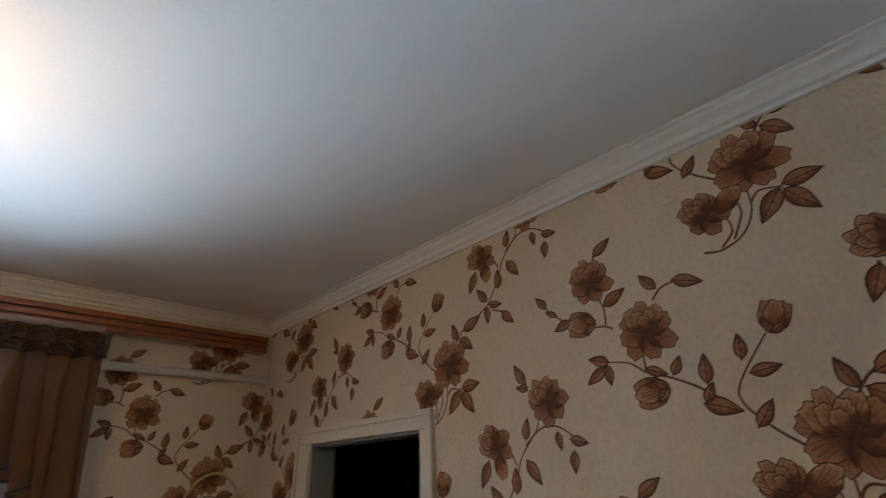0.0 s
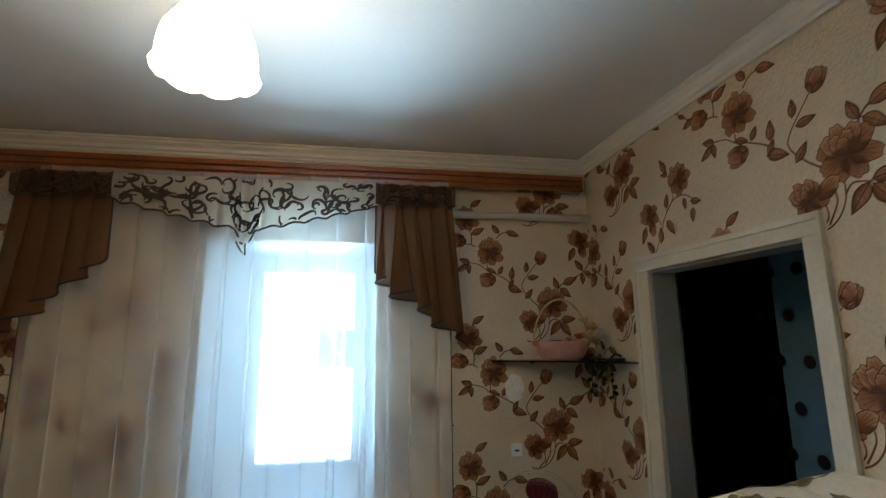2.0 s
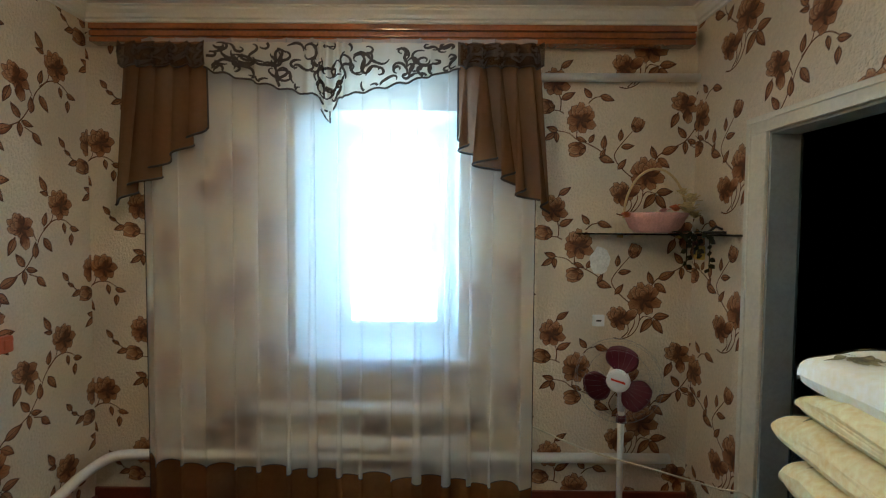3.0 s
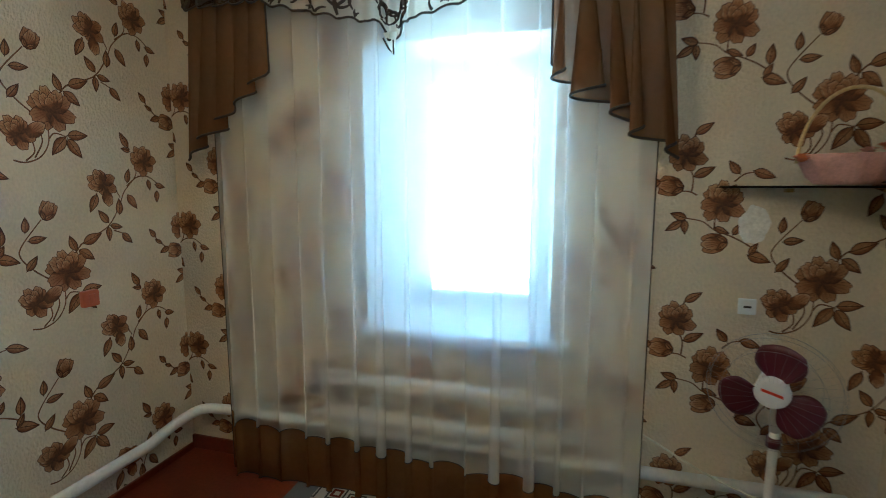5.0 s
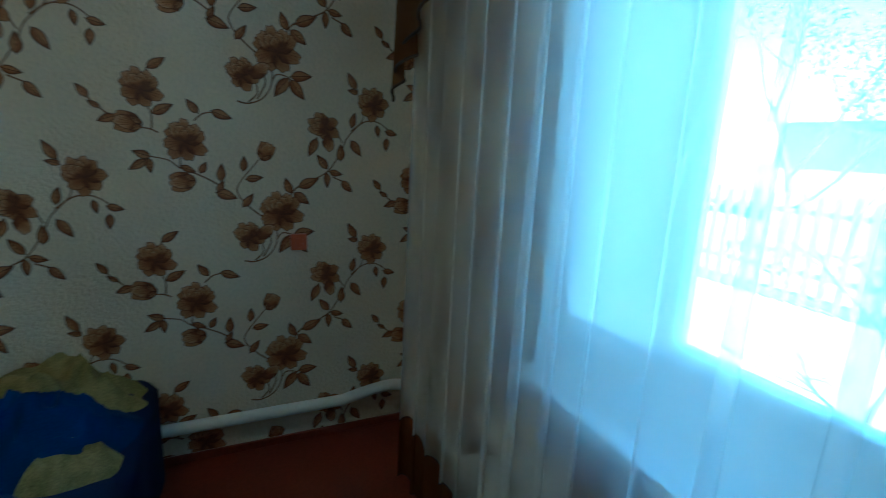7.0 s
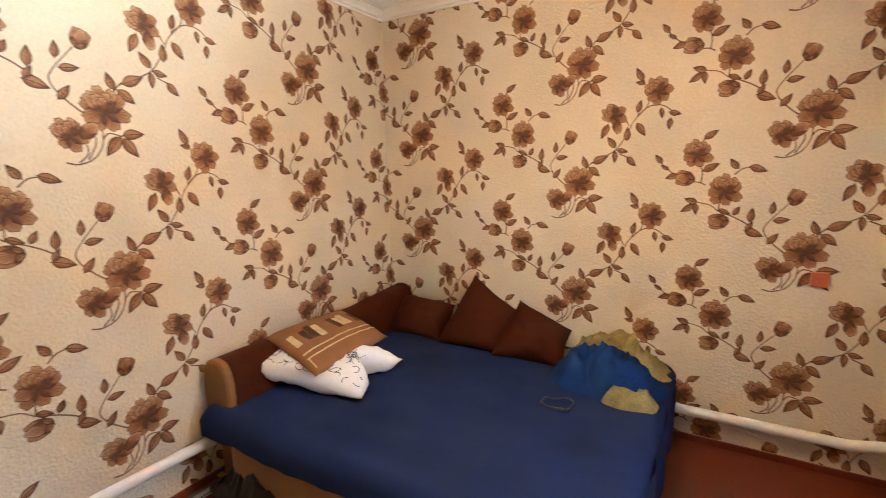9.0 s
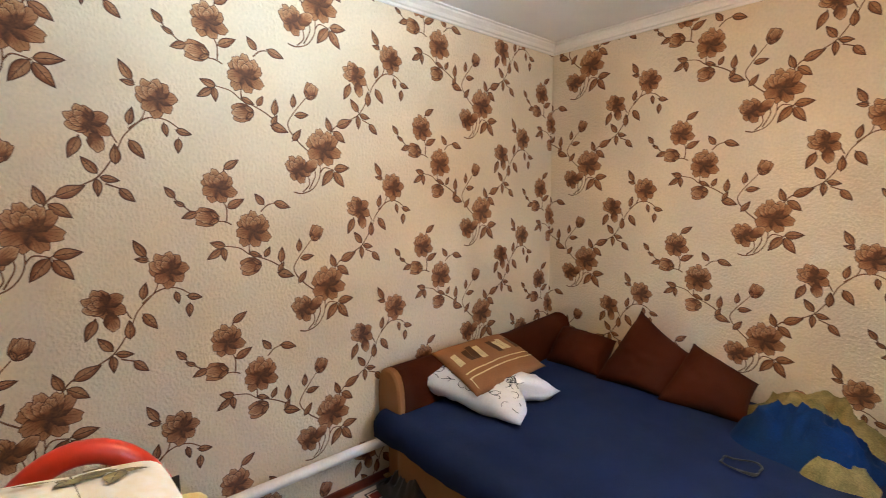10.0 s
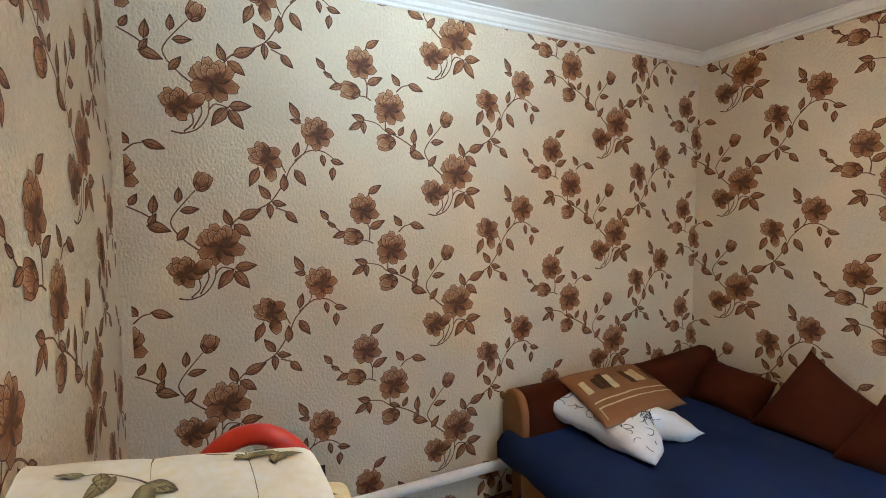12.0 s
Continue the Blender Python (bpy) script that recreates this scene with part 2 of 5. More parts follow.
def tube(points, r, sides=10, closed=False, bm=None, cap=True):
    """A round tube along points; r is one radius or one for each point."""
    bm = bm or bmesh.new()
    pts = [Vector(p) for p in points]
    n = len(pts)
    rings, side = [], None
    for i, p in enumerate(pts):
        a = pts[i - 1] if i or closed else p
        c = pts[(i + 1) % n] if i < n - 1 or closed else p
        d = (c - a).normalized()
        if side is None:
            side = d.orthogonal().normalized()
        side = (side - d * side.dot(d)).normalized()
        up = d.cross(side)
        k = r[i] if isinstance(r, (list, tuple)) else r
        rings.append([bm.verts.new(p + (side * math.cos(t) + up * math.sin(t)) * k) for t in [2 * math.pi * j / sides for j in range(sides)]])
    for i in range(n if closed else n - 1):
        A, B = rings[i], rings[(i + 1) % n]
        for j in range(sides):
            bm.faces.new((A[j], A[(j + 1) % sides], B[(j + 1) % sides], B[j]))
    if cap and not closed:
        bm.faces.new(rings[0][::-1])
        bm.faces.new(rings[-1])
    for f in bm.faces:
        f.smooth = True
    return bm


def spline(ctrl, n=8):
    """Points on a smooth line through ctrl."""
    P = [Vector(p) for p in ctrl]
    out = []
    for i in range(len(P) - 1):
        p0, p1, p2, p3 = P[max(0, i - 1)], P[i], P[i + 1], P[min(len(P) - 1, i + 2)]
        for k in range(n):
            t = k / n
            out.append(0.5 * (2 * p1 + (p2 - p0) * t + (2 * p0 - 5 * p1 + 4 * p2 - p3) * t * t + (3 * p1 - p0 - 3 * p2 + p3) * t ** 3))
    out.append(P[-1])
    return out


def lathe(profile, sides=40, wave=None, bm=None):
    """Turns (radius, z) pairs round the z axis; wave(i, angle) changes radius and height."""
    bm = bm or bmesh.new()
    rings = []
    for i, (r, z) in enumerate(profile):
        ring = []
        for j in range(sides):
            a = 2 * math.pi * j / sides
            dr, dz = wave(i, a) if wave else (0, 0)
            ring.append(bm.verts.new(((r + dr) * math.cos(a), (r + dr) * math.sin(a), z + dz)))
        rings.append(ring)
    for A, B in zip(rings, rings[1:]):
        for j in range(sides):
            bm.faces.new((A[j], A[(j + 1) % sides], B[(j + 1) % sides], B[j]))
    for f in bm.faces:
        f.smooth = True
    return bm


def grid(f, nu, nv, thick=0.0):
    """A sheet of nu x nv cells whose points are f(u, v), 0 to 1 each."""
    bm = bmesh.new()
    vs = [[bm.verts.new(f(i / nu, j / nv)) for j in range(nv + 1)] for i in range(nu + 1)]
    for i in range(nu):
        for j in range(nv):
            bm.faces.new((vs[i][j], vs[i + 1][j], vs[i + 1][j + 1], vs[i][j + 1]))
    for fc in bm.faces:
        fc.smooth = True
    return bm


def ribbon(bm, pts, width, normal):
    """A flat strip along pts, as wide as width (one, or one for each point), facing normal."""
    pts = [Vector(p) for p in pts]
    n, prev = len(pts), None
    for i, p in enumerate(pts):
        d = (pts[min(i + 1, n - 1)] - pts[max(i - 1, 0)])
        s = d.cross(normal).normalized() * ((width[i] if isinstance(width, (list, tuple)) else width) / 2)
        cur = (bm.verts.new(p - s), bm.verts.new(p + s))
        if prev:
            bm.faces.new((prev[0], prev[1], cur[1], cur[0]))
        prev = cur
    return bm


# ---- the room's shell ----
W, D, H = 3.14, 3.0, 2.54
DY0, DY1, DH = 1.71, 2.467, 1.84          # doorway in the east wall
WX0, WX1, WZ0, WZ1 = 1.06, 1.90, 0.78, 2.04  # window niche in the north wall
ROOM_E = W + 0.11
SKEW = Matrix.Translation((W, 1.4, 0)) @ pose(0, 0, 0, 0, 0, 1.5) @ Matrix.Translation((-W, -1.4, 0))  # the east wall is out of square
WS, WN = W + 0.037, W - 0.042             # where it meets the south and north walls

floor = tagged(part("floor", block((-0.2, -0.2, -0.12), (5.4, D + 0.36, 0)), FLOOR), "red-brown painted board floor with a dull gloss", "floor", kind="structure")
ceiling = tagged(part("ceiling", block((-0.2, -0.2, H), (5.4, D + 0.36, H + 0.12)), CEIL), "smooth white ceiling", "ceiling", kind="structure")
wall_w = tagged(part("wall_west", block((-0.2, -0.2, 0), (0, D + 0.36, H)), PAPER), "beige embossed wallpaper with brown magnolia vines", "wall", kind="structure")
wall_s = tagged(part("wall_south", block((0, -0.2, 0), (W + 0.06, 0, H)), PAPER), "beige embossed wallpaper with brown magnolia vines", "wall", kind="structure")
bm = block((0, D, 0), (WX0, D + 0.36, H))
slab(bm, (WX1, D, 0), (5.4, D + 0.36, H))
slab(bm, (WX0, D, 0), (WX1, D + 0.36, WZ0))
slab(bm, (WX0, D, WZ1), (WX1, D + 0.36, H))
wall_n = tagged(part("wall_north", bm, PAPER), "beige flowered wallpaper wall round the window niche", "wall", kind="structure")
bm = block((W, -0.2, 0), (ROOM_E, DY0, H))
slab(bm, (W, DY1, 0), (ROOM_E, D, H))
slab(bm, (W, DY0, DH), (ROOM_E, DY1, H))
wall_e = tagged(part("wall_east", bm, PAPER), "beige flowered wallpaper wall with a doorway", "wall", kind="structure")
wall_e.matrix_world = SKEW

# cornice round the room
prof = [(0.001, 2.474), (0.012, 2.474), (0.014, 2.486), (0.026, 2.490), (0.032, 2.506), (0.050, 2.520), (0.052, 2.530), (0.066, 2.532), (0.066, H - 0.001)]
bm = bmesh.new()
loops = []
for o, z in prof:
    loops.append([bm.verts.new(p) for p in ((o, o, z), (WS - o, o, z), (WN - o, D - o, z), (o, D - o, z))])
for A, B in zip(loops, loops[1:]):
    for j in range(4):
        bm.faces.new((A[j], A[(j + 1) % 4], B[(j + 1) % 4], B[j]))
tagged(part("cornice", bm, CORNICE), "white stepped foam cornice under the ceiling", "cornice", kind="structure")
bm = block((0.0, D - 0.016, 0), (W, D, 0.075), 0.004)
slab(bm, (0, 0.016, 0), (0.014, D - 0.016, 0.035), 0.003)
slab(bm, (0, 0, 0), (W, 0.016, 0.035), 0.003)
slab(bm, (W - 0.014, 0.016, 0), (W + 0.04, DY0 - 0.075, 0.06), 0.003)
tagged(part("baseboard", bm, FLOOR), "narrow red-brown painted baseboard", "baseboard", kind="structure")

# doorway trim and jambs
door = thing("door_1", (W, (DY0 + DY1) / 2, 0), "open doorway with cream painted casing and grey jambs", "doorway", kind="structure")
def casing(y0, y1, z0, z1):
    b = block((W - 0.016, y0, z0), (W - 0.001, y1, z1), 0.004)
    return b
for nm, y0, y1, z0, z1 in (("casing", DY1, DY1 + 0.105, 0, DH), ("casing", DY0 - 0.065, DY0, 0, DH), ("casing", DY0 - 0.065, DY1 + 0.105, DH, DH + 0.065)):
    under(part(nm, casing(y0, y1, z0, z1), PAINT), door)
bm = block((W - 0.024, DY0 - 0.068, DH + 0.045), (W - 0.016, DY1 + 0.108, DH + 0.068), 0.003)
under(part("casing_bead", bm, PAINT), door)
under(part("casing_bead", block((W - 0.024, DY1 + 0.085, 0), (W - 0.016, DY1 + 0.107, DH + 0.045), 0.003), PAINT), door)
under(part("casing_bead", block((W - 0.024, DY0 - 0.067, 0), (W - 0.016, DY0 - 0.048, DH + 0.045), 0.003), PAINT), door)
for y0, y1 in ((DY0, DY0 + 0.012), (DY1 - 0.012, DY1)):
    under(part("jamb", block((W - 0.001, y0, 0), (ROOM_E + 0.01, y1, DH - 0.012), 0.003), JAMB), door)
under(part("lintel", block((W - 0.001, DY0, DH - 0.012), (ROOM_E + 0.01, DY1, DH), 0.003), JAMB), door)

door.matrix_basis = SKEW @ Matrix.Translation(door.location)

# hall behind the doorway, its gloom put into a dark wall colour
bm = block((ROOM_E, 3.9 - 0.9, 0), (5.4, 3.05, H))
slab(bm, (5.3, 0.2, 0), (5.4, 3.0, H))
# opening out of view, added so that sky light reaches the drape
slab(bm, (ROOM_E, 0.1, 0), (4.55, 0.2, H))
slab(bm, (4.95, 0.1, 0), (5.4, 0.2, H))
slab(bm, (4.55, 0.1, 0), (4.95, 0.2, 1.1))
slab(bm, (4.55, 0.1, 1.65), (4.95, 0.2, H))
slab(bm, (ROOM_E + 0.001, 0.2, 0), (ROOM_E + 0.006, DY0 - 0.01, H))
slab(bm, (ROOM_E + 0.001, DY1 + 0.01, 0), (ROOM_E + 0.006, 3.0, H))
tagged(part("wall_hall", bm, HALL), "hall walls beyond the doorway, coloured dark to look unlit", "wall", kind="structure")
drape = thing("dotted_curtain", (3.9, 2.2, 0), "pale blue hall curtain with black dots in the dark", "curtain")
under(part("cloth", grid(lambda u, v: (3.9 + 0.012 * math.sin(u * 34), 0.6 + 2.035 * u, 0.02 + 2.1 * v), 60, 4), DRAPE), drape)
for k in range(9):
    for j in range(2, 9):
        y, z = 2.62 - 0.16 * k + 0.08 * (j % 2), 0.22 * j + 0.1
        bm = bmesh.new()
        bmesh.ops.create_circle(bm, cap_ends=True, radius=0.032, segments=16, matrix=Matrix.Translation((3.884, y, z)) @ Matrix.Rotation(radians(-90), 4, "Y"))
        under(part("dot", bm, BLACK), drape)
under(part("curtain_rod", tube([(3.9, 0.5, 2.13), (3.9, 2.7, 2.13)], 0.012), PIPE), drape)

# window
win = thing("window_1", (1.5, D + 0.25, 1.4), "white plastic window in a splayed niche", "window", kind="structure")
FX0, FX1, FZ0, FZ1, FY = 1.215, 1.865, 0.835, 1.985, D + 0.25
def wedge(pts):
    b = bmesh.new()
    vs = [b.verts.new(p) for p in pts]
    b.faces.new(vs)
    return b
e = 0.001
under(part("reveal", wedge([(WX0, D + e, WZ0), (FX0, FY, FZ0), (FX0, FY, FZ1), (WX0, D + e, WZ1)]), PVC), win)
under(part("reveal", wedge([(WX1, D + e, WZ1), (FX1, FY, FZ1), (FX1, FY, FZ0), (WX1, D + e, WZ0)]), PVC), win)
under(part("reveal", wedge([(WX0, D + e, WZ1), (FX0, FY, FZ1), (FX1, FY, FZ1), (WX1, D + e, WZ1)]), PVC), win)
under(part("window_sill", block((WX0 - 0.05, D - 0.06, WZ0 - 0.035), (WX1 + 0.09, FY + 0.02, WZ0 + 0.002), 0.006), PVC), win)
under(part("reveal", wedge([(WX0, D + 0.02, WZ0 + 0.004), (WX1, D + 0.02, WZ0 + 0.004), (FX1, FY, FZ0), (FX0, FY, FZ0)]), PVC), win)
under(part("window_frame", block((FX0 - 0.2, FY, FZ0 - 0.1), (FX0 + 0.035, FY + 0.07, FZ1 + 0.1), 0.004), PVC), win)
under(part("window_frame", block((FX1 - 0.035, FY, FZ0 - 0.1), (FX1 + 0.1, FY + 0.07, FZ1 + 0.1), 0.004), PVC), win)
under(part("window_frame", block((FX0 + 0.035, FY, FZ1 - 0.03), (FX1 - 0.035, FY + 0.07, FZ1 + 0.1), 0.004), PVC), win)
under(part("window_frame", block((FX0 + 0.035, FY, FZ0 - 0.1), (FX1 - 0.035, FY + 0.07, FZ0 + 0.03), 0.004), PVC), win)
SX0, SX1, SZ0, SZ1 = FX0 + 0.036, FX1 - 0.036, FZ0 + 0.031, FZ1 - 0.031
bm = block((SX0, FY - 0.012, SZ0), (SX0 + 0.045, FY + 0.05, SZ1), 0.005)
slab(bm, (SX1 - 0.045, FY - 0.012, SZ0), (SX1, FY + 0.05, SZ1), 0.005)
slab(bm, (SX0 + 0.045, FY - 0.012, SZ0), (SX1 - 0.045, FY + 0.05, SZ0 + 0.045), 0.005)
slab(bm, (SX0 + 0.045, FY - 0.012, SZ1 - 0.045), (SX1 - 0.045, FY + 0.05, SZ1), 0.005)
under(part("sash", bm, PVC), win)
bm = block((SX0 + 0.04, FY + 0.02, SZ0 + 0.04), (SX1 - 0.04, FY + 0.024, SZ1 - 0.04))
pane = under(part("pane", bm, GLASS), win)
pane.visible_shadow = False
bm = block((SX0 + 0.012, FY - 0.03, 1.38), (SX0 + 0.032, FY - 0.013, 1.44), 0.004)
slab(bm, (SX0 + 0.014, FY - 0.045, 1.30), (SX0 + 0.03, FY - 0.03, 1.42), 0.004)
under(part("window_handle", bm, PVC), win)

# ---- wallpaper print ----
class Print:
    """Collects flat printed shapes: points (u, v, layer), tones and triangles."""
    def __init__(self):
        self.p, self.t, self.f = [], [], []

    def fan(self, mid, ring, layer, t_mid, t_ring):
        k = len(self.p)
        self.p += [(mid[0], mid[1], layer)] + [(a, b, layer) for a, b in ring]
        self.t += [t_mid] + [t_ring(i / len(ring)) if callable(t_ring) else t_ring for i in range(len(ring))]
        n = len(ring)
        self.f += [(k, k + 1 + i, k + 1 + (i + 1) % n) for i in range(n)]

    def strip(self, pts, width, layer, tone, closed=False):
        n, k = len(pts), len(self.p)
        for i, (x, y) in enumerate(pts):
            a = pts[i - 1] if i or closed else pts[i]
            b = pts[(i + 1) % n] if i < n - 1 or closed else pts[i]
            dx, dy = b[0] - a[0], b[1] - a[1]
            l = math.hypot(dx, dy) or 1
            w = (width(i / (n - 1)) if callable(width) else width) / 2
            self.p += [(x - dy / l * w, y + dx / l * w, layer), (x + dy / l * w, y - dx / l * w, layer)]
            self.t += [tone, tone]
        for i in range(n if closed else n - 1):
            a, b = k + 2 * i, k + 2 * ((i + 1) % n)
            self.f += [(a, a + 1, b + 1), (a, b + 1, b)]


INK = Print()
rnd = random.Random(4)


def turn(u, v, ang, pts):
    c, s = math.cos(ang), math.sin(ang)
    return [(u + x * c - y * s, v + x * s + y * c) for x, y in pts]


def leaf(u, v, deg, size, layer=3):
    """A pointed leaf from its stalk at (u, v): dark rim and rib, paler blade."""
    a, bend = radians(deg), rnd.uniform(-0.12, 0.12)
    w = size * rnd.uniform(0.23, 0.28)
    xs = [i / 7 for i in range(8)]
    top = [(x * size, w * math.sin(math.pi * x ** 0.8) * (1 - 0.25 * x) + bend * size * x * (1 - x)) for x in xs]
    bot = [(x * size, -w * math.sin(math.pi * x ** 0.8) * (1 - 0.25 * x) + bend * size * x * (1 - x)) for x in xs[1:-1]]
    ring = turn(u, v, a, top + bot[::-1])
    mid = turn(u, v, a, [(size * 0.55, bend * size * 0.25)])[0]
    INK.fan(mid, ring, layer, 0.66, lambda k: 0.10 + 0.34 * (k < 0.5))
    INK.strip(ring, 0.0036, layer + 0.4, 0.02, True)
    rib = turn(u, v, a, [(-0.004, 0), (size * 0.3, bend * size * 0.2), (size * 0.6, bend * size * 0.24), (size, 0)])
    INK.strip(rib, 0.0028, layer + 0.6, 0.02)
    for k in (0.35, 0.55, 0.72):
        for sg in (1, -1):
            INK.strip(turn(u, v, a, [(size * k, bend * size * k * (1 - k)), (size * (k + 0.14), sg * w * 0.6 * (1 - 0.5 * k))]), 0.0014, layer + 0.5, 0.1)


def petal(u, v, ang, size, width, layer, t0=0.05, t1=0.75):
    n = 9
    ring = []
    for i in range(n + 1):
        t = -1 + 2 * i / n
        r = size * (1 - 0.36 * abs(t) ** 2.2 - 0.05 * (abs(t) < 0.12) + 0.035 * math.sin(7 * t + u * 90))
        ring.append((r * (1 - 0.12 * abs(t)), width * t * (1.0 - 0.12 * t * t)))
    ring = [(0, -width * 0.3), (size * 0.3, -width * 0.92)] + ring + [(size * 0.3, width * 0.92), (0, width * 0.3)]
    pts = turn(u, v, ang, ring)
    mid = turn(u, v, ang, [(size * 0.3, 0)])[0]
    INK.fan(mid, pts, layer, t0 + 0.22, lambda k: t0 if k < 0.17 or k > 0.83 else t1)
    INK.strip(pts, 0.0026, layer + 0.4, 0.06, True)
    for sg in (-0.55, -0.2, 0.2, 0.55):
        INK.strip(turn(u, v, ang, [(size * 0.35, width * sg * 0.55), (size * 0.82, width * sg)]), 0.0014, layer + 0.3, 0.18)


def rose(u, v, size, deg, full=True):
    """A magnolia seen from the side: a fan of outer petals and a cup of inner ones."""
    a0 = radians(deg)
    outer = [(-125, 0.95), (-75, 0.9), (-25, 1.0), (28, 0.95), (150, 0.95), (-165, 0.9)] if full else [(-150, 0.8), (-95, 0.95), (-35, 0.9), (40, 0.85), (140, 0.8)]
    for i, (d, k) in enumerate(outer):
        petal(u, v, a0 + radians(d), size * k * rnd.uniform(0.9, 1.02), size * 0.36, 4 + 0.8 * i, 0.0, 0.60)
    cu, cv = u - size * 0.28 * math.sin(a0), v + size * 0.28 * math.cos(a0)
    for i, (d, k) in enumerate(((128, 0.85), (55, 0.85), (95, 0.92), (112, 0.66), (70, 0.66), (90, 0.46))):
        petal(cu - 0.3 * size * math.cos(a0 + radians(90)) * 0.8, cv - 0.3 * size * math.sin(a0 + radians(90)) * 0.8, a0 + radians(d), size * k * 1.05, size * (0.34 - 0.025 * i), 9 + 0.8 * i, 0.06, 0.75)


def bud(u, v, deg, size):
    a = radians(deg)
    for d, w, t in ((-16, 0.3, 0.6), (16, 0.3, 0.6), (0, 0.3, 0.75)):
        petal(u, v, a + radians(d), size, size * w, 5 + (d == 0), 0.1, t)
    leaf(u, v, deg + 38, size * 0.5, 7)
    leaf(u, v, deg - 38, size * 0.5, 7)


def stem(*pts):
    line = [(p.x, p.y) for p in spline([(a, b, 0) for a, b in pts], 6)]
    INK.strip(line, lambda t: 0.0062 - 0.002 * t, 1, 0.0)
    INK.strip(line, 0.0016, 1.3, 0.4)


def vine_motif():
    stem((0.057, 0.085), (0.005, 0.128), (-0.038, 0.183), (-0.031, 0.229), (0.046, 0.324))
    stem((-0.042, 0.166), (-0.118, 0.227), (-0.178, 0.260), (-0.236, 0.283), (-0.276, 0.313), (-0.332, 0.325))
    stem((-0.236, 0.283), (-0.235, 0.343))
    stem((-0.302, 0.413), (-0.329, 0.426), (-0.357, 0.428))
    stem((-0.421, 0.448), (-0.473, 0.488), (-0.513, 0.529))
    stem((-0.321, 0.427), (-0.320, 0.485), (-0.349, 0.534))
    stem((-0.325, 0.627), (-0.313, 0.649))
    stem((-0.180, 0.463), (-0.150, 0.490), (-0.114, 0.498))
    stem((0.151, 0.157), (0.192, 0.212), (0.276, 0.253), (0.326, 0.287), (0.377, 0.364), (0.406, 0.427), (0.466, 0.494), (0.478, 0.539))
    stem((0.340, 0.257), (0.406, 0.230))
    stem((0.421, 0.453), (0.481, 0.496), (0.542, 0.496), (0.597, 0.457))
    stem((0.363, 0.442), (0.384, 0.401))
    stem((0.451, 0.616), (0.433, 0.650))
    stem((-0.026, -0.094), (0.015, -0.100), (0.068, -0.077), (0.102, -0.023), (0.107, 0.048))
    stem((0.048, -0.082), (0.079, -0.023), (0.077, 0.012))
    stem((0.016, -0.094), (0.049, -0.059), (0.043, -0.012))
    stem((0.106, -0.005), (0.129, 0.019), (0.177, 0.008))
    stem((0.277, 0.422), (0.262, 0.397))
    leaf(-0.023, 0.132, 52, 0.068)
    leaf(-0.008, 0.244, 7, 0.067)
    leaf(-0.016, 0.276, 85, 0.060)
    leaf(-0.119, 0.191, -18, 0.081)
    leaf(-0.113, 0.191, 61, 0.053)
    leaf(-0.100, 0.234, 84, 0.071)
    leaf(-0.236, 0.292, -23, 0.057)
    leaf(-0.172, 0.266, 60, 0.050)
    leaf(-0.332, 0.325, 162, 0.062)
    leaf(-0.348, 0.313, -147, 0.069)
    leaf(-0.339, 0.319, -87, 0.056)
    leaf(-0.431, 0.467, -159, 0.060)
    leaf(-0.473, 0.493, 151, 0.043)
    leaf(-0.505, 0.525, 129, 0.055)
    leaf(-0.317, 0.482, 27, 0.080)
    leaf(-0.321, 0.640, 33, 0.073)
    leaf(-0.164, 0.492, 128, 0.062)
    leaf(-0.120, 0.502, -19, 0.077)
    leaf(0.167, 0.187, 109, 0.068)
    leaf(0.178, 0.188, -38, 0.079)
    leaf(0.199, 0.213, 24, 0.092)
    leaf(0.319, 0.292, 127, 0.072)
    leaf(0.326, 0.280, -12, 0.059)
    leaf(0.316, 0.274, -90, 0.064)
    leaf(0.380, 0.241, -47, 0.068)
    leaf(0.374, 0.326, 88, 0.072)
    leaf(0.421, 0.414, -56, 0.080)
    leaf(0.424, 0.468, 77, 0.065)
    leaf(0.277, 0.416, -116, 0.083)
    leaf(0.535, 0.483, -81, 0.051)
    leaf(0.582, 0.430, -95, 0.057)
    leaf(0.574, 0.461, -14, 0.057)
    leaf(0.444, 0.627, 119, 0.076)
    leaf(0.451, 0.610, 165, 0.046)
    leaf(0.177, 0.014, 5, 0.084)
    leaf(0.170, 0.008, -128, 0.096)
    leaf(0.177, 0.002, -55, 0.091)
    rose(0.125, 0.105, 0.098, 10)
    rose(-0.003, 0.004, 0.074, 25, False)
    petal(0.03, 0.0, radians(40), 0.085, 0.028, 12)
    rose(-0.216, 0.385, 0.088, -5)
    rose(-0.348, 0.565, 0.080, 5)
    rose(0.308, 0.464, 0.076, 65, False)
    petal(0.315, 0.43, radians(-75), 0.07, 0.026, 12)
    rose(0.517, 0.570, 0.080, 30)
    bud(0.058, 0.322, 68, 0.078)
    bud(-0.190, 0.238, 188, 0.092)
    bud(-0.352, 0.440, 172, 0.092)


vine_motif()
INK_P, INK_T, INK_F = np.array(INK.p), np.array(INK.t), np.array(INK.f)


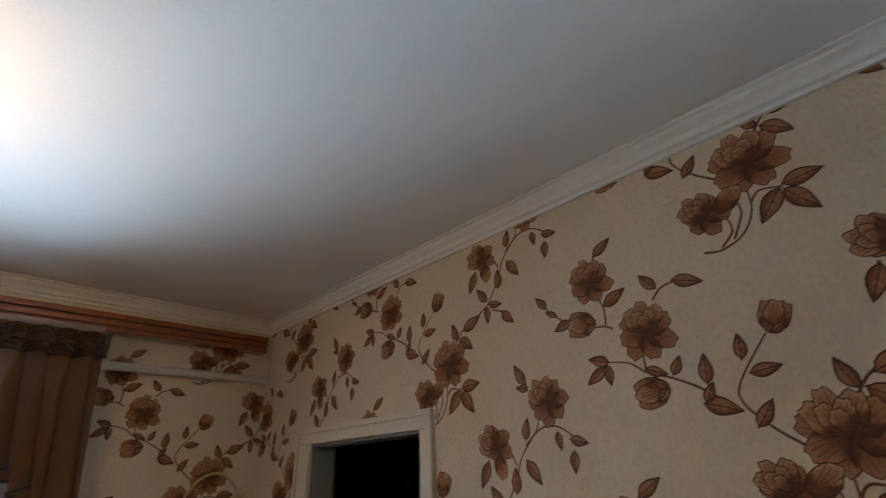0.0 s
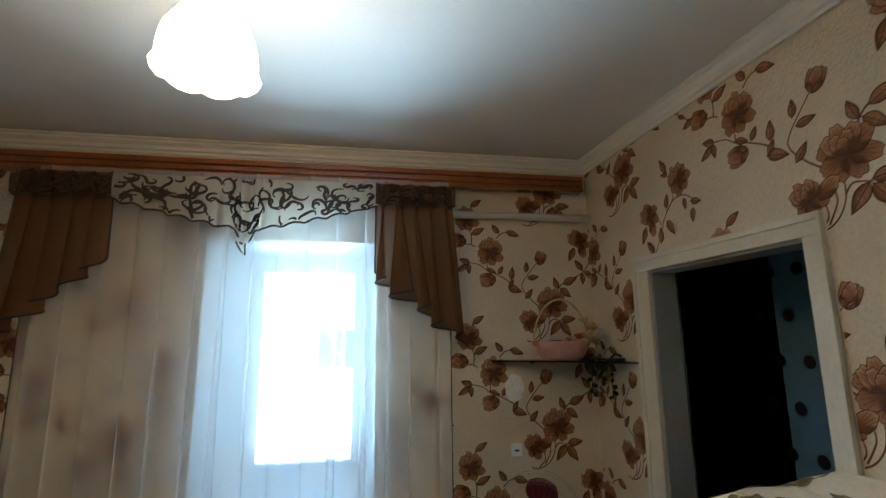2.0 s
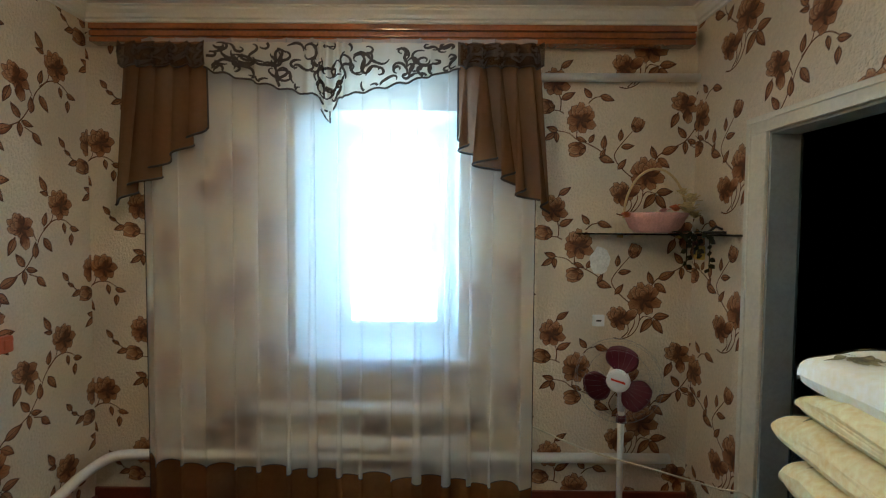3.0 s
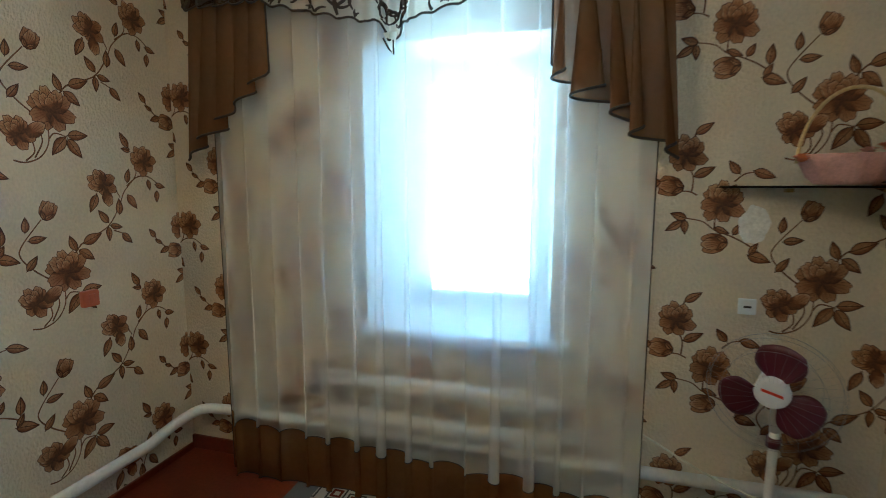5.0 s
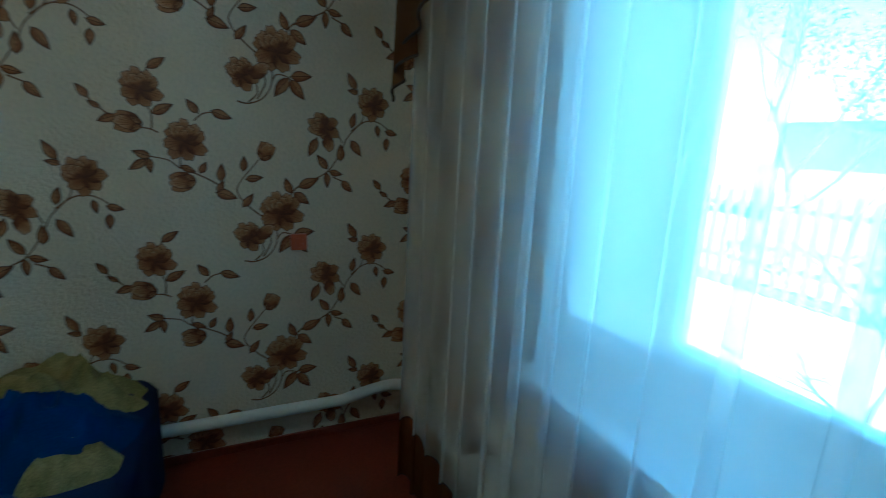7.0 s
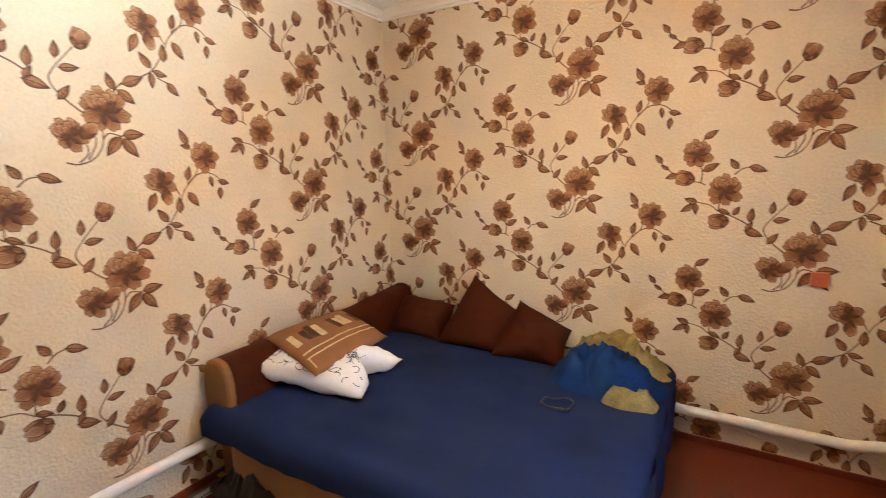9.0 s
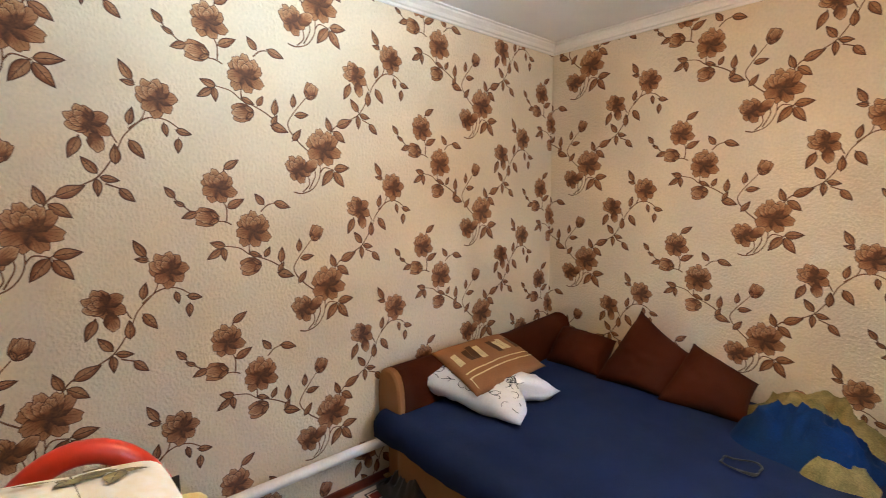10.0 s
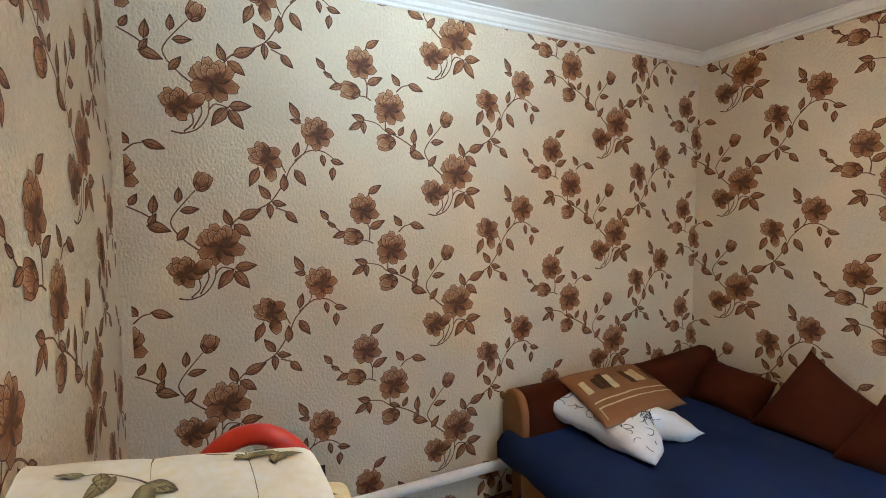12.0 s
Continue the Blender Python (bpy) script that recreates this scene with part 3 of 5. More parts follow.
def clip_poly(poly, lim):
    """Cuts a polygon of (u, v, layer, tone) to the box lim = (u0, u1, v0, v1)."""
    for ax, bound, sg in ((0, lim[0], 1), (0, lim[1], -1), (1, lim[2], 1), (1, lim[3], -1)):
        out = []
        for i, q in enumerate(poly):
            p = poly[i - 1]
            dp, dq = sg * (p[ax] - bound), sg * (q[ax] - bound)
            if (dp < 0) != (dq < 0):
                t = dp / (dp - dq)
                out.append(tuple(p[k] + t * (q[k] - p[k]) for k in range(4)))
            if dq >= 0:
                out.append(q)
        poly = out
        if len(poly) < 3:
            return []
    return poly


def paper_print(name, wall, u0, v0, rects, place):
    """Repeats the vine over a wall, half-dropped from roll to roll, cut to rects; place(u, v, height) gives the world point."""
    V, T, F = [], [], []
    for lim in rects:
        for i in range(-5, 6):
            for j in range(-6, 8):
                du, dv = u0 + 1.06 * i, v0 + 0.64 * j + (0.32 if i % 2 else 0)
                if du + 0.66 < lim[0] or du - 0.56 > lim[1] or dv + 0.72 < lim[2] or dv - 0.12 > lim[3]:
                    continue
                P = INK_P + np.array((du, dv, 0))
                ins = (P[:, 0] >= lim[0]) & (P[:, 0] <= lim[1]) & (P[:, 1] >= lim[2]) & (P[:, 1] <= lim[3])
                cnt = ins[INK_F].sum(1)
                keep = INK_F[cnt == 3]
                base = len(V)
                V.extend(map(tuple, P))
                T.extend(INK_T)
                F.extend(map(tuple, keep + base))
                for tri in INK_F[(cnt > 0) & (cnt < 3)]:
                    poly = clip_poly([(*P[k], INK_T[k]) for k in tri], lim)
                    if poly:
                        k = len(V)
                        V.extend(q[:3] for q in poly)
                        T.extend(q[3] for q in poly)
                        F.append(tuple(range(k, k + len(poly))))
    used = sorted({k for f in F for k in f})
    at = {k: i for i, k in enumerate(used)}
    me = bpy.data.meshes.new(name)
    me.from_pydata([place(V[k][0], V[k][1], 0.0006 + 0.00014 * V[k][2]) for k in used], [], [[at[k] for k in f] for f in F])
    attr = me.attributes.new("tone", "FLOAT", "POINT")
    attr.data.foreach_set("value", np.array([T[k] for k in used], dtype=np.float32))
    me.materials.append(PRINT)
    ob = new(name, me)
    ob.parent = wall
    tagged(ob, "brown printed magnolia vines", kind="stuff")


TOP = 2.473
paper_print("printed_vines", wall_s, -1.897, 0.996, [(-W, 0, 0.036, TOP)], lambda u, v, h: (-u, h, v))
paper_print("printed_vines", wall_w, 1.235, 0.655, [(0, D, 0.036, TOP)], lambda u, v, h: (h, u, v))
paper_print("printed_vines", wall_n, 2.73, 0.98, [(0, WX0, 0.076, 2.425), (WX1, W, 0.076, 2.425), (WX0, WX1, 0.076, WZ0 - 0.04), (WX0, WX1, WZ1, 2.425)], lambda u, v, h: (u, D - h, v))
paper_print("printed_vines", wall_e, -1.68, 1.303, [(-D, -DY1 - 0.108, 0.0, TOP), (-DY0 + 0.07, 0, 0.06, TOP), (-DY1 - 0.108, -DY0 + 0.07, DH + 0.07, TOP)], lambda u, v, h: (W - h, -u, v))

# ---- pipes and radiator ----
pw = thing("heating_pipe", (0.06, 1.5, 0), "white enamelled heating pipe low along the walls", "pipe")
line = [Vector((W - 1.40, 0.06, 0.225)), Vector((0.12, 0.06, 0.198)), Vector((0.065, 0.12, 0.198)), Vector((0.065, 2.66, 0.198))]
line += spline([(0.065, 2.66, 0.198), (0.075, 2.82, 0.235), (0.14, 2.92, 0.27), (0.26, 2.945, 0.275)], 6)[1:] + [Vector((2.98, 2.945, 0.275))]
line[0:1] = [Vector((3.08, 0.06, 0.25)), Vector((1.7, 0.06, 0.24))]
under(part("pipe", tube(line, 0.026, 12), PIPE), pw)
for y in (0.9, 1.7, 2.4):
    under(part("bracket", block((0.001, y - 0.012, 0.178), (0.05, y + 0.012, 0.193), 0.003), PIPE), pw)
for x in (0.5, 2.5):
    under(part("bracket", block((x - 0.012, D - 0.05, 0.25), (x + 0.012, D - 0.001, 0.262), 0.003), PIPE), pw)
pu = thing("upper_pipe", (2.6, 2.96, 2.2), "thin white pipe high on the window wall", "pipe")
under(part("pipe", tube([(0.3, 2.965, 2.195), (WN - 0.01, 2.965, 2.203)], 0.021, 12), PIPE), pu)
rad = thing("radiator", (1.4, 2.92, 0.3), "white tube radiator under the window", "radiator")
for z in (0.345, 0.52):
    under(part("tube", tube([(0.84, 2.945, z), (0.86, 2.945, z), (1.94, 2.945, z), (1.96, 2.945, z)], [0.02, 0.04, 0.04, 0.02], 16), PIPE), rad)
for x in (0.90, 1.90):
    under(part("link", tube([(x, 2.945, 0.30), (x, 2.945, 0.56)], 0.012, 8), PIPE), rad)
for x in (1.0, 1.8):
    under(part("foot", block((x - 0.01, 2.92, 0.0), (x + 0.01, 2.94, 0.31), 0.003), PIPE), rad)

# ---- pelmet rail and curtains ----
rail = thing("curtain_rail", (1.55, 2.93, 2.4), "glossy varnished wooden curtain pelmet along the ceiling", "curtain rail")
under(part("board", block((0.10, 2.889, 2.337), (3.03, 2.955, 2.360), 0.004), WOOD), rail)
under(part("board", block((0.10, 2.889, 2.366), (3.03, 2.955, 2.391), 0.004), WOOD), rail)
under(part("board", block((0.10, 2.884, 2.397), (3.03, 2.955, 2.424), 0.004), WOOD), rail)
under(part("groove", block((0.104, 2.898, 2.340), (3.026, 2.950, 2.420)), WOODD), rail)
for x in (0.5, 1.5, 2.6):
    under(part("bracket", block((x, 2.95, 2.36), (x + 0.03, D - 0.001, 2.38)), WOODD), rail)


def folds(seed, n, amp, over, spread=0.35):
    """A fold line: maps 0..1 to (offset along, offset in depth), with folds that lap over."""
    r = random.Random(seed)
    ph = [r.uniform(-spread, spread) for _ in range(n + 2)]
    am = [r.choice((0.25, 0.6, 1.0, 1.35)) * r.uniform(0.8, 1.2) for _ in range(n + 2)]
    def f(u):
        k = u * n
        i = int(k)
        t = k - i
        s = t * t * (3 - 2 * t)
        p = 2 * math.pi * k + ph[i] * (1 - s) + ph[i + 1] * s
        a = am[i] * (1 - s) + am[i + 1] * s
        return over * a * math.sin(p), amp * a * math.cos(p)
    return f


tul = thing("tulle_curtain", (1.3, 2.9, 0.02), "floor-length white tulle curtain with a brown hem", "curtain")
tf = folds(11, 15, 0.022, 0.056, 1.3)
TX0, TX1, TY = 0.362, 2.262, 2.862


def hem_z(u):
    return 0.290 - 0.12 * u + 0.8 * tf(u)[1]


def tulle_at(u, z):
    dx, dy = tf(u)
    low = 1 - z / 2.35
    k = 0.55 + 0.6 * low
    edge = min(1, u * 12, (1 - u) * 12)
    return (TX0 + (TX1 - TX0) * u + dx * edge * (0.6 + 0.5 * low), TY + dy * k - 0.02 * low, z)


under(part("tulle", grid(lambda u, v: tulle_at(u, hem_z(u) + (2.345 - hem_z(u)) * v), 420, 16), TULLE), tul)
under(part("hem_band", grid(lambda u, v: tulle_at(u, 0.012 + (hem_z(u) - 0.012) * v), 420, 3), HEM, label="sheer brown band"), tul)
for zf, nm in ((lambda u: hem_z(u), "hem_cord"), (lambda u: 0.013, "hem_cord")):
    under(part(nm, tube([tulle_at(i / 420, zf(i / 420)) for i in range(421)], 0.0025, 5), PIPING), tul)
for u in (0.0, 1.0):
    under(part("edge_cord", tube([tulle_at(u, 0.02 + 2.3 * i / 20) for i in range(21)], 0.0025, 5), PIPING), tul)


def swag(xin, xout, xbot, zin, zout, seed):
    """A brown cascade whose lower edge climbs in laps from the outer to the inner side."""
    sw = thing("side_swag", ((xin + xout) / 2, 2.85, 2.0), "brown voile cascade swag with dark piping", "curtain", group="window swags")
    f = folds(seed, 5, 0.024, 0.055, 0.25)
    def at(u, v):
        dx, dy = f(u)
        zb = zin + (zout - zin) * u
        z = zb + (2.307 - zb) * v
        low = 1 - v
        x = xin + (xout - xin) * u + (xbot - xout) * u * low + dx * (0.25 + 0.9 * low) * min(1, 6 * (1 - u), 6 * u)
        return (x, 2.812 + dy * (0.3 + 0.8 * low), z)
    under(part("cloth", grid(at, 140, 12), VOILE), sw)
    under(part("piping", tube([at(i / 140, 0) for i in range(141)], 0.0055, 6), PIPING, label="dark brown piping"), sw)
    under(part("piping", tube([at(0, i / 12) for i in range(13)], 0.004, 6), PIPING, label="dark brown piping"), sw)
    g = folds(seed + 5, 5, 0.016, 0.012)
    def ruff(u, v):
        dx, dy = g(u)
        z = 2.19 + 0.012 * math.cos(u * 31) + (2.295 - 2.19) * v
        return (xin + (xout - xin) * (1.06 * u - 0.01) + dx, 2.778 + dy + 0.03 * (v - 0.5) ** 2, z)
    under(part("ruffle", grid(ruff, 90, 8), DVOILE, label="gathered dark brown ruffle"), sw)
    under(part("piping", tube([ruff(i / 90, 0) for i in range(91)], 0.004, 6), PIPING), sw)
    bmr = bmesh.new()
    swirls(bmr, ruff, 7, 2, seed, -0.004, (0.25, 0.45), 0.4)
    tagged(under(part("swirl_pattern", bmr, PIPING), sw), kind="stuff")
    return sw


def swirls(bmr, at, nu, nv, seed, lift, sizes, aspect):
    """Curling strokes laid on the sheet at(u, v): aspect is the sheet's height over its width."""
    r = random.Random(seed)
    for i in range(nu):
        for j in range(nv):
            for _ in range(2):
                u, v = (i + r.random()) / nu, (j + r.random()) / nv
                ang, bend = r.uniform(0, 6.28), r.choice((-1, 1)) * r.uniform(0.18, 0.42)
                n = r.randint(10, 20)
                step = r.uniform(*sizes) / 8
                pts, wd = [], []
                for k in range(n):
                    if not (0.01 < u < 0.99 and 0.03 < v < 0.99):
                        break
                    p = at(u, v)
                    pts.append((p[0], p[1] + lift, p[2]))
                    wd.append(0.004 + 0.0100 * math.sin(math.pi * (k + 0.6) / n))
                    ang += bend * (1 + 0.6 * math.sin(k * 0.5))
                    if k == n // 2 and r.random() < 0.4:
                        bend = -bend
                    u += step * math.cos(ang) * aspect
                    v += step * math.sin(ang)
                if len(pts) > 3:
                    ribbon(bmr, pts, wd, Vector((0, -1, 0)))


swag(0.705, 0.325, 0.262, 1.915, 1.545, 21)
swag(1.885, 2.262, 2.325, 1.865, 1.520, 33)
val = thing("valance", (1.3, 2.85, 2.2), "cream voile valance with dark swirls and a centre point", "curtain")
vf = folds(7, 12, 0.010, 0.006)


def valance_at(u, v):
    dx, dy = vf(u)
    c = abs(u - 0.49) / 0.5
    zb = 2.05 + 0.135 * min(1, c) ** 1.2 - 0.07 * math.exp(-(c / 0.045) ** 2) + 0.008 * math.cos(u * 75)
    pinch = math.exp(-((u - 0.49) / 0.07) ** 2)
    return (0.70 + 1.195 * u + dx * (1.5 - v), 2.798 + dy * (1.4 - 0.7 * v) + 0.016 * pinch * math.sin(u * 190), zb + (2.302 - zb) * v)


under(part("cloth", grid(valance_at, 260, 10), VALANCE), val)
bm = bmesh.new()
swirls(bm, valance_at, 17, 3, 3, -0.005, (0.22, 0.40), 0.22)
tagged(under(part("swirl_pattern", bm, PIPING, label="dark brown curling strokes"), val), kind="stuff")
under(part("piping", tube([valance_at(i / 260, 0) for i in range(261)], 0.0048, 6), PIPING), val)
tip = valance_at(0.49, 0)
under(part("point_tail", wedge([(tip[0] - 0.03, tip[1], tip[2] + 0.03), (tip[0] + 0.012, tip[1] - 0.004, 1.93), (tip[0] + 0.03, tip[1], tip[2] + 0.03)]), VALANCE), val)
under(part("piping", tube([(tip[0] - 0.03, tip[1], tip[2] + 0.01), (tip[0] - 0.008, tip[1], tip[2] - 0.03), (tip[0] + 0.014, tip[1] - 0.004, 1.93), (tip[0] + 0.012, tip[1], tip[2])], 0.004, 6), PIPING), val)

# ---- pendant lamp ----
LX, LY = 1.465, 1.59
lamp = thing("pendant_lamp", (LX, LY, H), "lit opal glass pendant lamp with a frilled rim", "lamp")
def petals(i, a):
    return (0.007 * abs(math.sin(4 * a)) * min(1, i / 5), -0.012 * abs(math.cos(4 * a)) * max(0, i - 8) / 3)
sprof = [(0.028, 2.345), (0.046, 2.335), (0.058, 2.318), (0.061, 2.300), (0.056, 2.286), (0.074, 2.277), (0.087, 2.254), (0.094, 2.226), (0.097, 2.198), (0.097, 2.180), (0.103, 2.168), (0.107, 2.162)]
bm = lathe(sprof, 64, petals)
o = part("shade", bm, SHADE, label="glowing frilled glass shade")
o.location = (LX, LY, 0)
under(o, lamp)
sol = o.modifiers.new("thick", "SOLIDIFY")
sol.thickness = 0.004
for nm, pr, mt in (("canopy", [(0.046, H - 0.001), (0.046, H - 0.015), (0.042, H - 0.036), (0.032, H - 0.052), (0.018, H - 0.061), (0.004, H - 0.063)], OPAL), ("gallery", [(0.006, 2.395), (0.010, 2.37), (0.014, 2.36), (0.036, 2.358), (0.044, 2.346), (0.026, 2.342)], OPAL), ("finial", [(0.024, 2.415), (0.020, 2.405), (0.010, 2.39), (0.006, 2.385)], BRASS)):
    o = part(nm, lathe(pr, 32), mt)
    o.location = (LX, LY, 0)
    under(o, lamp)
under(part("cord", tube([(LX, LY, H - 0.06), (LX, LY, 2.38)], 0.005, 8), WICKER), lamp)
under(part("canopy_rim", tube([(LX + 0.047 * math.cos(a), LY + 0.047 * math.sin(a), H - 0.004) for a in [k * math.pi / 16 for k in range(32)]], 0.003, 6, True), BLACK), lamp)

# ---- sofa bed in the corner ----
sofa = thing("sofa_bed", (0.8, 1.0, 0), "unfolded corner sofa bed with blue cover and tan sides", "sofa")
SX, SY = 1.60, 1.925


def rounded_slab(x0, y0, x1, y1, z0, z1, r, bulge=0.0, n=8):
    """A flat body with corners of radius r in plan and softened top edge."""
    b = bmesh.new()
    ring = []
    for cx, cy, a0 in ((x1 - r, y1 - r, 0), (x0 + r, y1 - r, 90), (x0 + r, y0 + r, 180), (x1 - r, y0 + r, 270)):
        for k in range(n + 1):
            a = radians(a0 + 90 * k / n)
            ring.append((cx, cy, math.cos(a), math.sin(a)))
    layers = []
    e = min(0.035, (z1 - z0) / 3)
    for off, z in ((-0.01, z0), (0, z0 + e * 0.5), (bulge, (z0 + z1) / 2), (0, z1 - e), (-e * 0.3, z1 - e * 0.3), (-e, z1)):
        layers.append([b.verts.new((cx + (r + off) * c, cy + (r + off) * s, z)) for cx, cy, c, s in ring])
    for A, B in zip(layers, layers[1:]):
        for j in range(len(A)):
            b.faces.new((A[j], A[(j + 1) % len(A)], B[(j + 1) % len(A)], B[j]))
    b.faces.new(layers[-1])
    b.faces.new(layers[0][::-1])
    for f in b.faces:
        f.smooth = len(f.verts) == 4
    return b


under(part("base", rounded_slab(0.05, 0.10, SX - 0.05, SY - 0.03, 0.10, 0.37, 0.20), TAN, label="tan velour base"), sofa)


def cover(u, v):
    x, y = 0.06 + (SX - 0.06) * u, 0.10 + (SY - 0.10) * v
    d = min(SX - x, SY - y, y - 0.10 + 0.3)
    z = 0.435 - 0.05 * max(0, 1 - d / 0.06) ** 2
    z += 0.010 * noise.noise((x * 3, y * 3, 0.3)) + 0.005 * noise.noise((x * 9, y * 5, 2.3))
    return (x, y, z)


top = grid(cover, 60, 70)
rim = [e for e in top.edges if e.is_boundary]
ext = bmesh.ops.extrude_edge_only(top, edges=rim)
for v in ext["geom"]:
    if isinstance(v, bmesh.types.BMVert):
        v.co.z = 0.315 + 0.018 * noise.noise((v.co.x * 6, v.co.y * 6, 1.0))
        v.co.x += 0.008 * noise.noise((v.co.y * 14, 3, v.co.x))
        v.co.y += 0.008 * noise.noise((v.co.x * 14, 5, v.co.y))
for f in top.faces:
    f.smooth = True
under(part("cover", top, BLUE, label="dark blue fleece bed cover"), sofa)
under(part("end_hanging", grid(lambda u, v: (0.10 + 1.4 * u + 0.004 * math.sin(60 * u), SY + 0.004 + 0.010 * math.sin(22 * u), 0.06 + 0.33 * v), 60, 6), BLUE), sofa)
for x, y in ((1.35, 0.3), (1.35, 1.75), (0.2, 0.3), (0.2, 1.75)):
    under(part("leg", tube([(x, y, 0), (x, y, 0.11)], [0.02, 0.025], 10), BLACK), sofa)


def arm_ring(k, n=20):
    """The arm's outline across it, a fat D: y across, z up."""
    a = math.pi * 2 * k / n
    y, z = math.cos(a), math.sin(a)
    return 0.118 + 0.098 * math.copysign(abs(y) ** 0.8, y), 0.47 + 0.175 * math.copysign(abs(z) ** 0.75, z)


bm = bmesh.new()
rings = []
for i in range(15):
    x = 0.03 + 1.45 * i / 14
    rise = 0.04 * max(0, 1 - i / 5)
    rings.append([bm.verts.new((x, y + 0.004 * noise.noise((x * 7, k, 0)), z + rise * (z > 0.45))) for k in range(20) for y, z in (arm_ring(k),)])
for A, B in zip(rings, rings[1:]):
    for j in range(20):
        bm.faces.new((A[j], A[(j + 1) % 20], B[(j + 1) % 20], B[j]))
bm.faces.new(rings[0])
bm.faces.new(rings[-1][::-1])
for f in bm.faces:
    f.smooth = len(f.verts) == 4
under(part("armrest", bm, BROWN, label="dark brown rounded armrest"), sofa)
bm = bmesh.new()
A = [bm.verts.new((1.483, y, z)) for k in range(20) for y, z in (arm_ring(k),)]
B = [bm.verts.new((1.512, y, z)) for k in range(20) for y, z in (arm_ring(k),)]
C = [bm.verts.new((1.520, 0.118 + (y - 0.118) * 0.88, 0.47 + (z - 0.47) * 0.92)) for k in range(20) for y, z in (arm_ring(k),)]
for P, Q in ((A, B), (B, C)):
    for j in range(20):
        bm.faces.new((P[j], P[(j + 1) % 20], Q[(j + 1) % 20], Q[j]))
bm.faces.new(C)
bm.faces.new(A[::-1])
under(part("armrest_end", bm, TAN, label="tan end panel"), sofa)
under(part("armrest_foot", block((1.30, 0.03, 0.0), (1.47, 0.20, 0.31), 0.02), TAN), sofa)


def pillow(c00, c10, c11, c01, thick, wrinkle=0.006, seed=0.0, n=26, pinch=0.10, notch=0.0):
    """A stuffed cushion between four corners; both faces bulge and its seams draw in."""
    c00, c10, c11, c01 = (Vector(c) for c in (c00, c10, c11, c01))
    nor = (c10 - c00).cross(c01 - c00).normalized()
    mid = (c00 + c10 + c11 + c01) / 4
    b = bmesh.new()
    def at(u, v, sg):
        bu, bv = 1 - abs(2 * u - 1) ** 2.6, 1 - abs(2 * v - 1) ** 2.6
        p = (c00 * (1 - u) + c10 * u) * (1 - v) + (c01 * (1 - u) + c11 * u) * v
        draw = pinch * (4 * u * (1 - u) * (1 - bv) + 4 * v * (1 - v) * (1 - bu)) * 0.5
        p = p + (mid - p) * (draw + notch * u ** 2 * math.exp(-((v - 0.56) / 0.17) ** 2))
        h = thick / 2 * (bu * bv) ** 0.45
        q = p * 9
        w = wrinkle * (bu * bv) ** 0.3 * (noise.noise((q.x + seed, q.y, q.z)) + 0.6 * noise.noise((q.x * 2.3, q.y * 2.3 + seed, q.z * 2.3)))
        return p + nor * (sg * h + w)
    sides = []
    for sg in (1, -1):
        sides.append([[b.verts.new(at(i / n, j / n, sg)) for j in range(n + 1)] for i in range(n + 1)])
    for k, vs in enumerate(sides):
        for i in range(n):
            for j in range(n):
                q = (vs[i][j], vs[i + 1][j], vs[i + 1][j + 1], vs[i][j + 1])
                b.faces.new(q if k == 0 else q[::-1])
    bmesh.ops.remove_doubles(b, verts=b.verts, dist=0.0004)
    for f in b.faces:
        f.smooth = True
    return b, lambda u, v, up=0.0: at(u, v, 1) + nor * up


BROWNS = (((0.33, 0.22, 0.42), (0.33, 0.62, 0.42), (0.10, 0.60, 0.60), (0.10, 0.20, 0.62), 0.20, "slumped"),
          ((0.36, 0.60, 0.42), (0.36, 1.05, 0.43), (0.12, 1.07, 0.62), (0.13, 0.76, 0.83), 0.19, "peaked"),
          ((0.40, 0.98, 0.42), (0.36, 1.40, 0.42), (0.12, 1.38, 0.56), (0.12, 1.06, 0.70), 0.20, "leaning"))
for k, (a, b_, c, d, th, how) in enumerate(BROWNS):
    cu = tagged(part("sofa_cushion", pillow(a, b_, c, d, th, 0.016, k * 3.1, pinch=0.16)[0], BROWN), how + " dark brown velour cushion against the flowered wall", "cushion", "sofa cushions")

# pillows by the armrest
bmp, on = pillow((1.40, 0.06, 0.56), (1.21, 0.73, 0.47), (0.76, 0.64, 0.475), (0.78, 0.16, 0.53), 0.17, 0.026, 2.0, pinch=0.25, notch=0.5)
wp = thing("white_pillow", (1.05, 0.4, 0.44), "rumpled white pillow with a dark scroll print", "pillow")
under(part("pillowcase", bmp, CASE, smooth=True), wp)
bm = bmesh.new()
r = random.Random(8)
for k in range(80):
    u, v, a = r.uniform(0.06, 0.94), r.uniform(0.04, 0.6), r.uniform(0, 6.28)
    bend, pts = r.choice((-1, 1)) * r.uniform(0.15, 0.6), []
    for i in range(r.randint(5, 12)):
        if not (0.03 < u < 0.97 and 0.03 < v < 0.97):
            break
        pts.append(on(u, v, 0.003))
        a += bend
        u, v = u + 0.018 * math.cos(a), v + 0.018 * math.sin(a)
    if len(pts) > 2:
        ribbon(bm, pts, 0.0032, Vector((0.4, 0.3, 0.85)))
tagged(under(part("scroll_print", bm, NAVY), wp), kind="stuff")
bmp, on = pillow((1.29, 0.53, 0.565), (0.69, 0.49, 0.555), (0.68, 0.12, 0.66), (1.22, 0.10, 0.655), 0.11, 0.008, 5.0)
bp = thing("striped_pillow", (1.0, 0.3, 0.5), "caramel pillow with cream stripes and a patchwork band", "pillow")
under(part("pillowcase", bmp, CUSH, smooth=True), bp)
bm = bmesh.new()
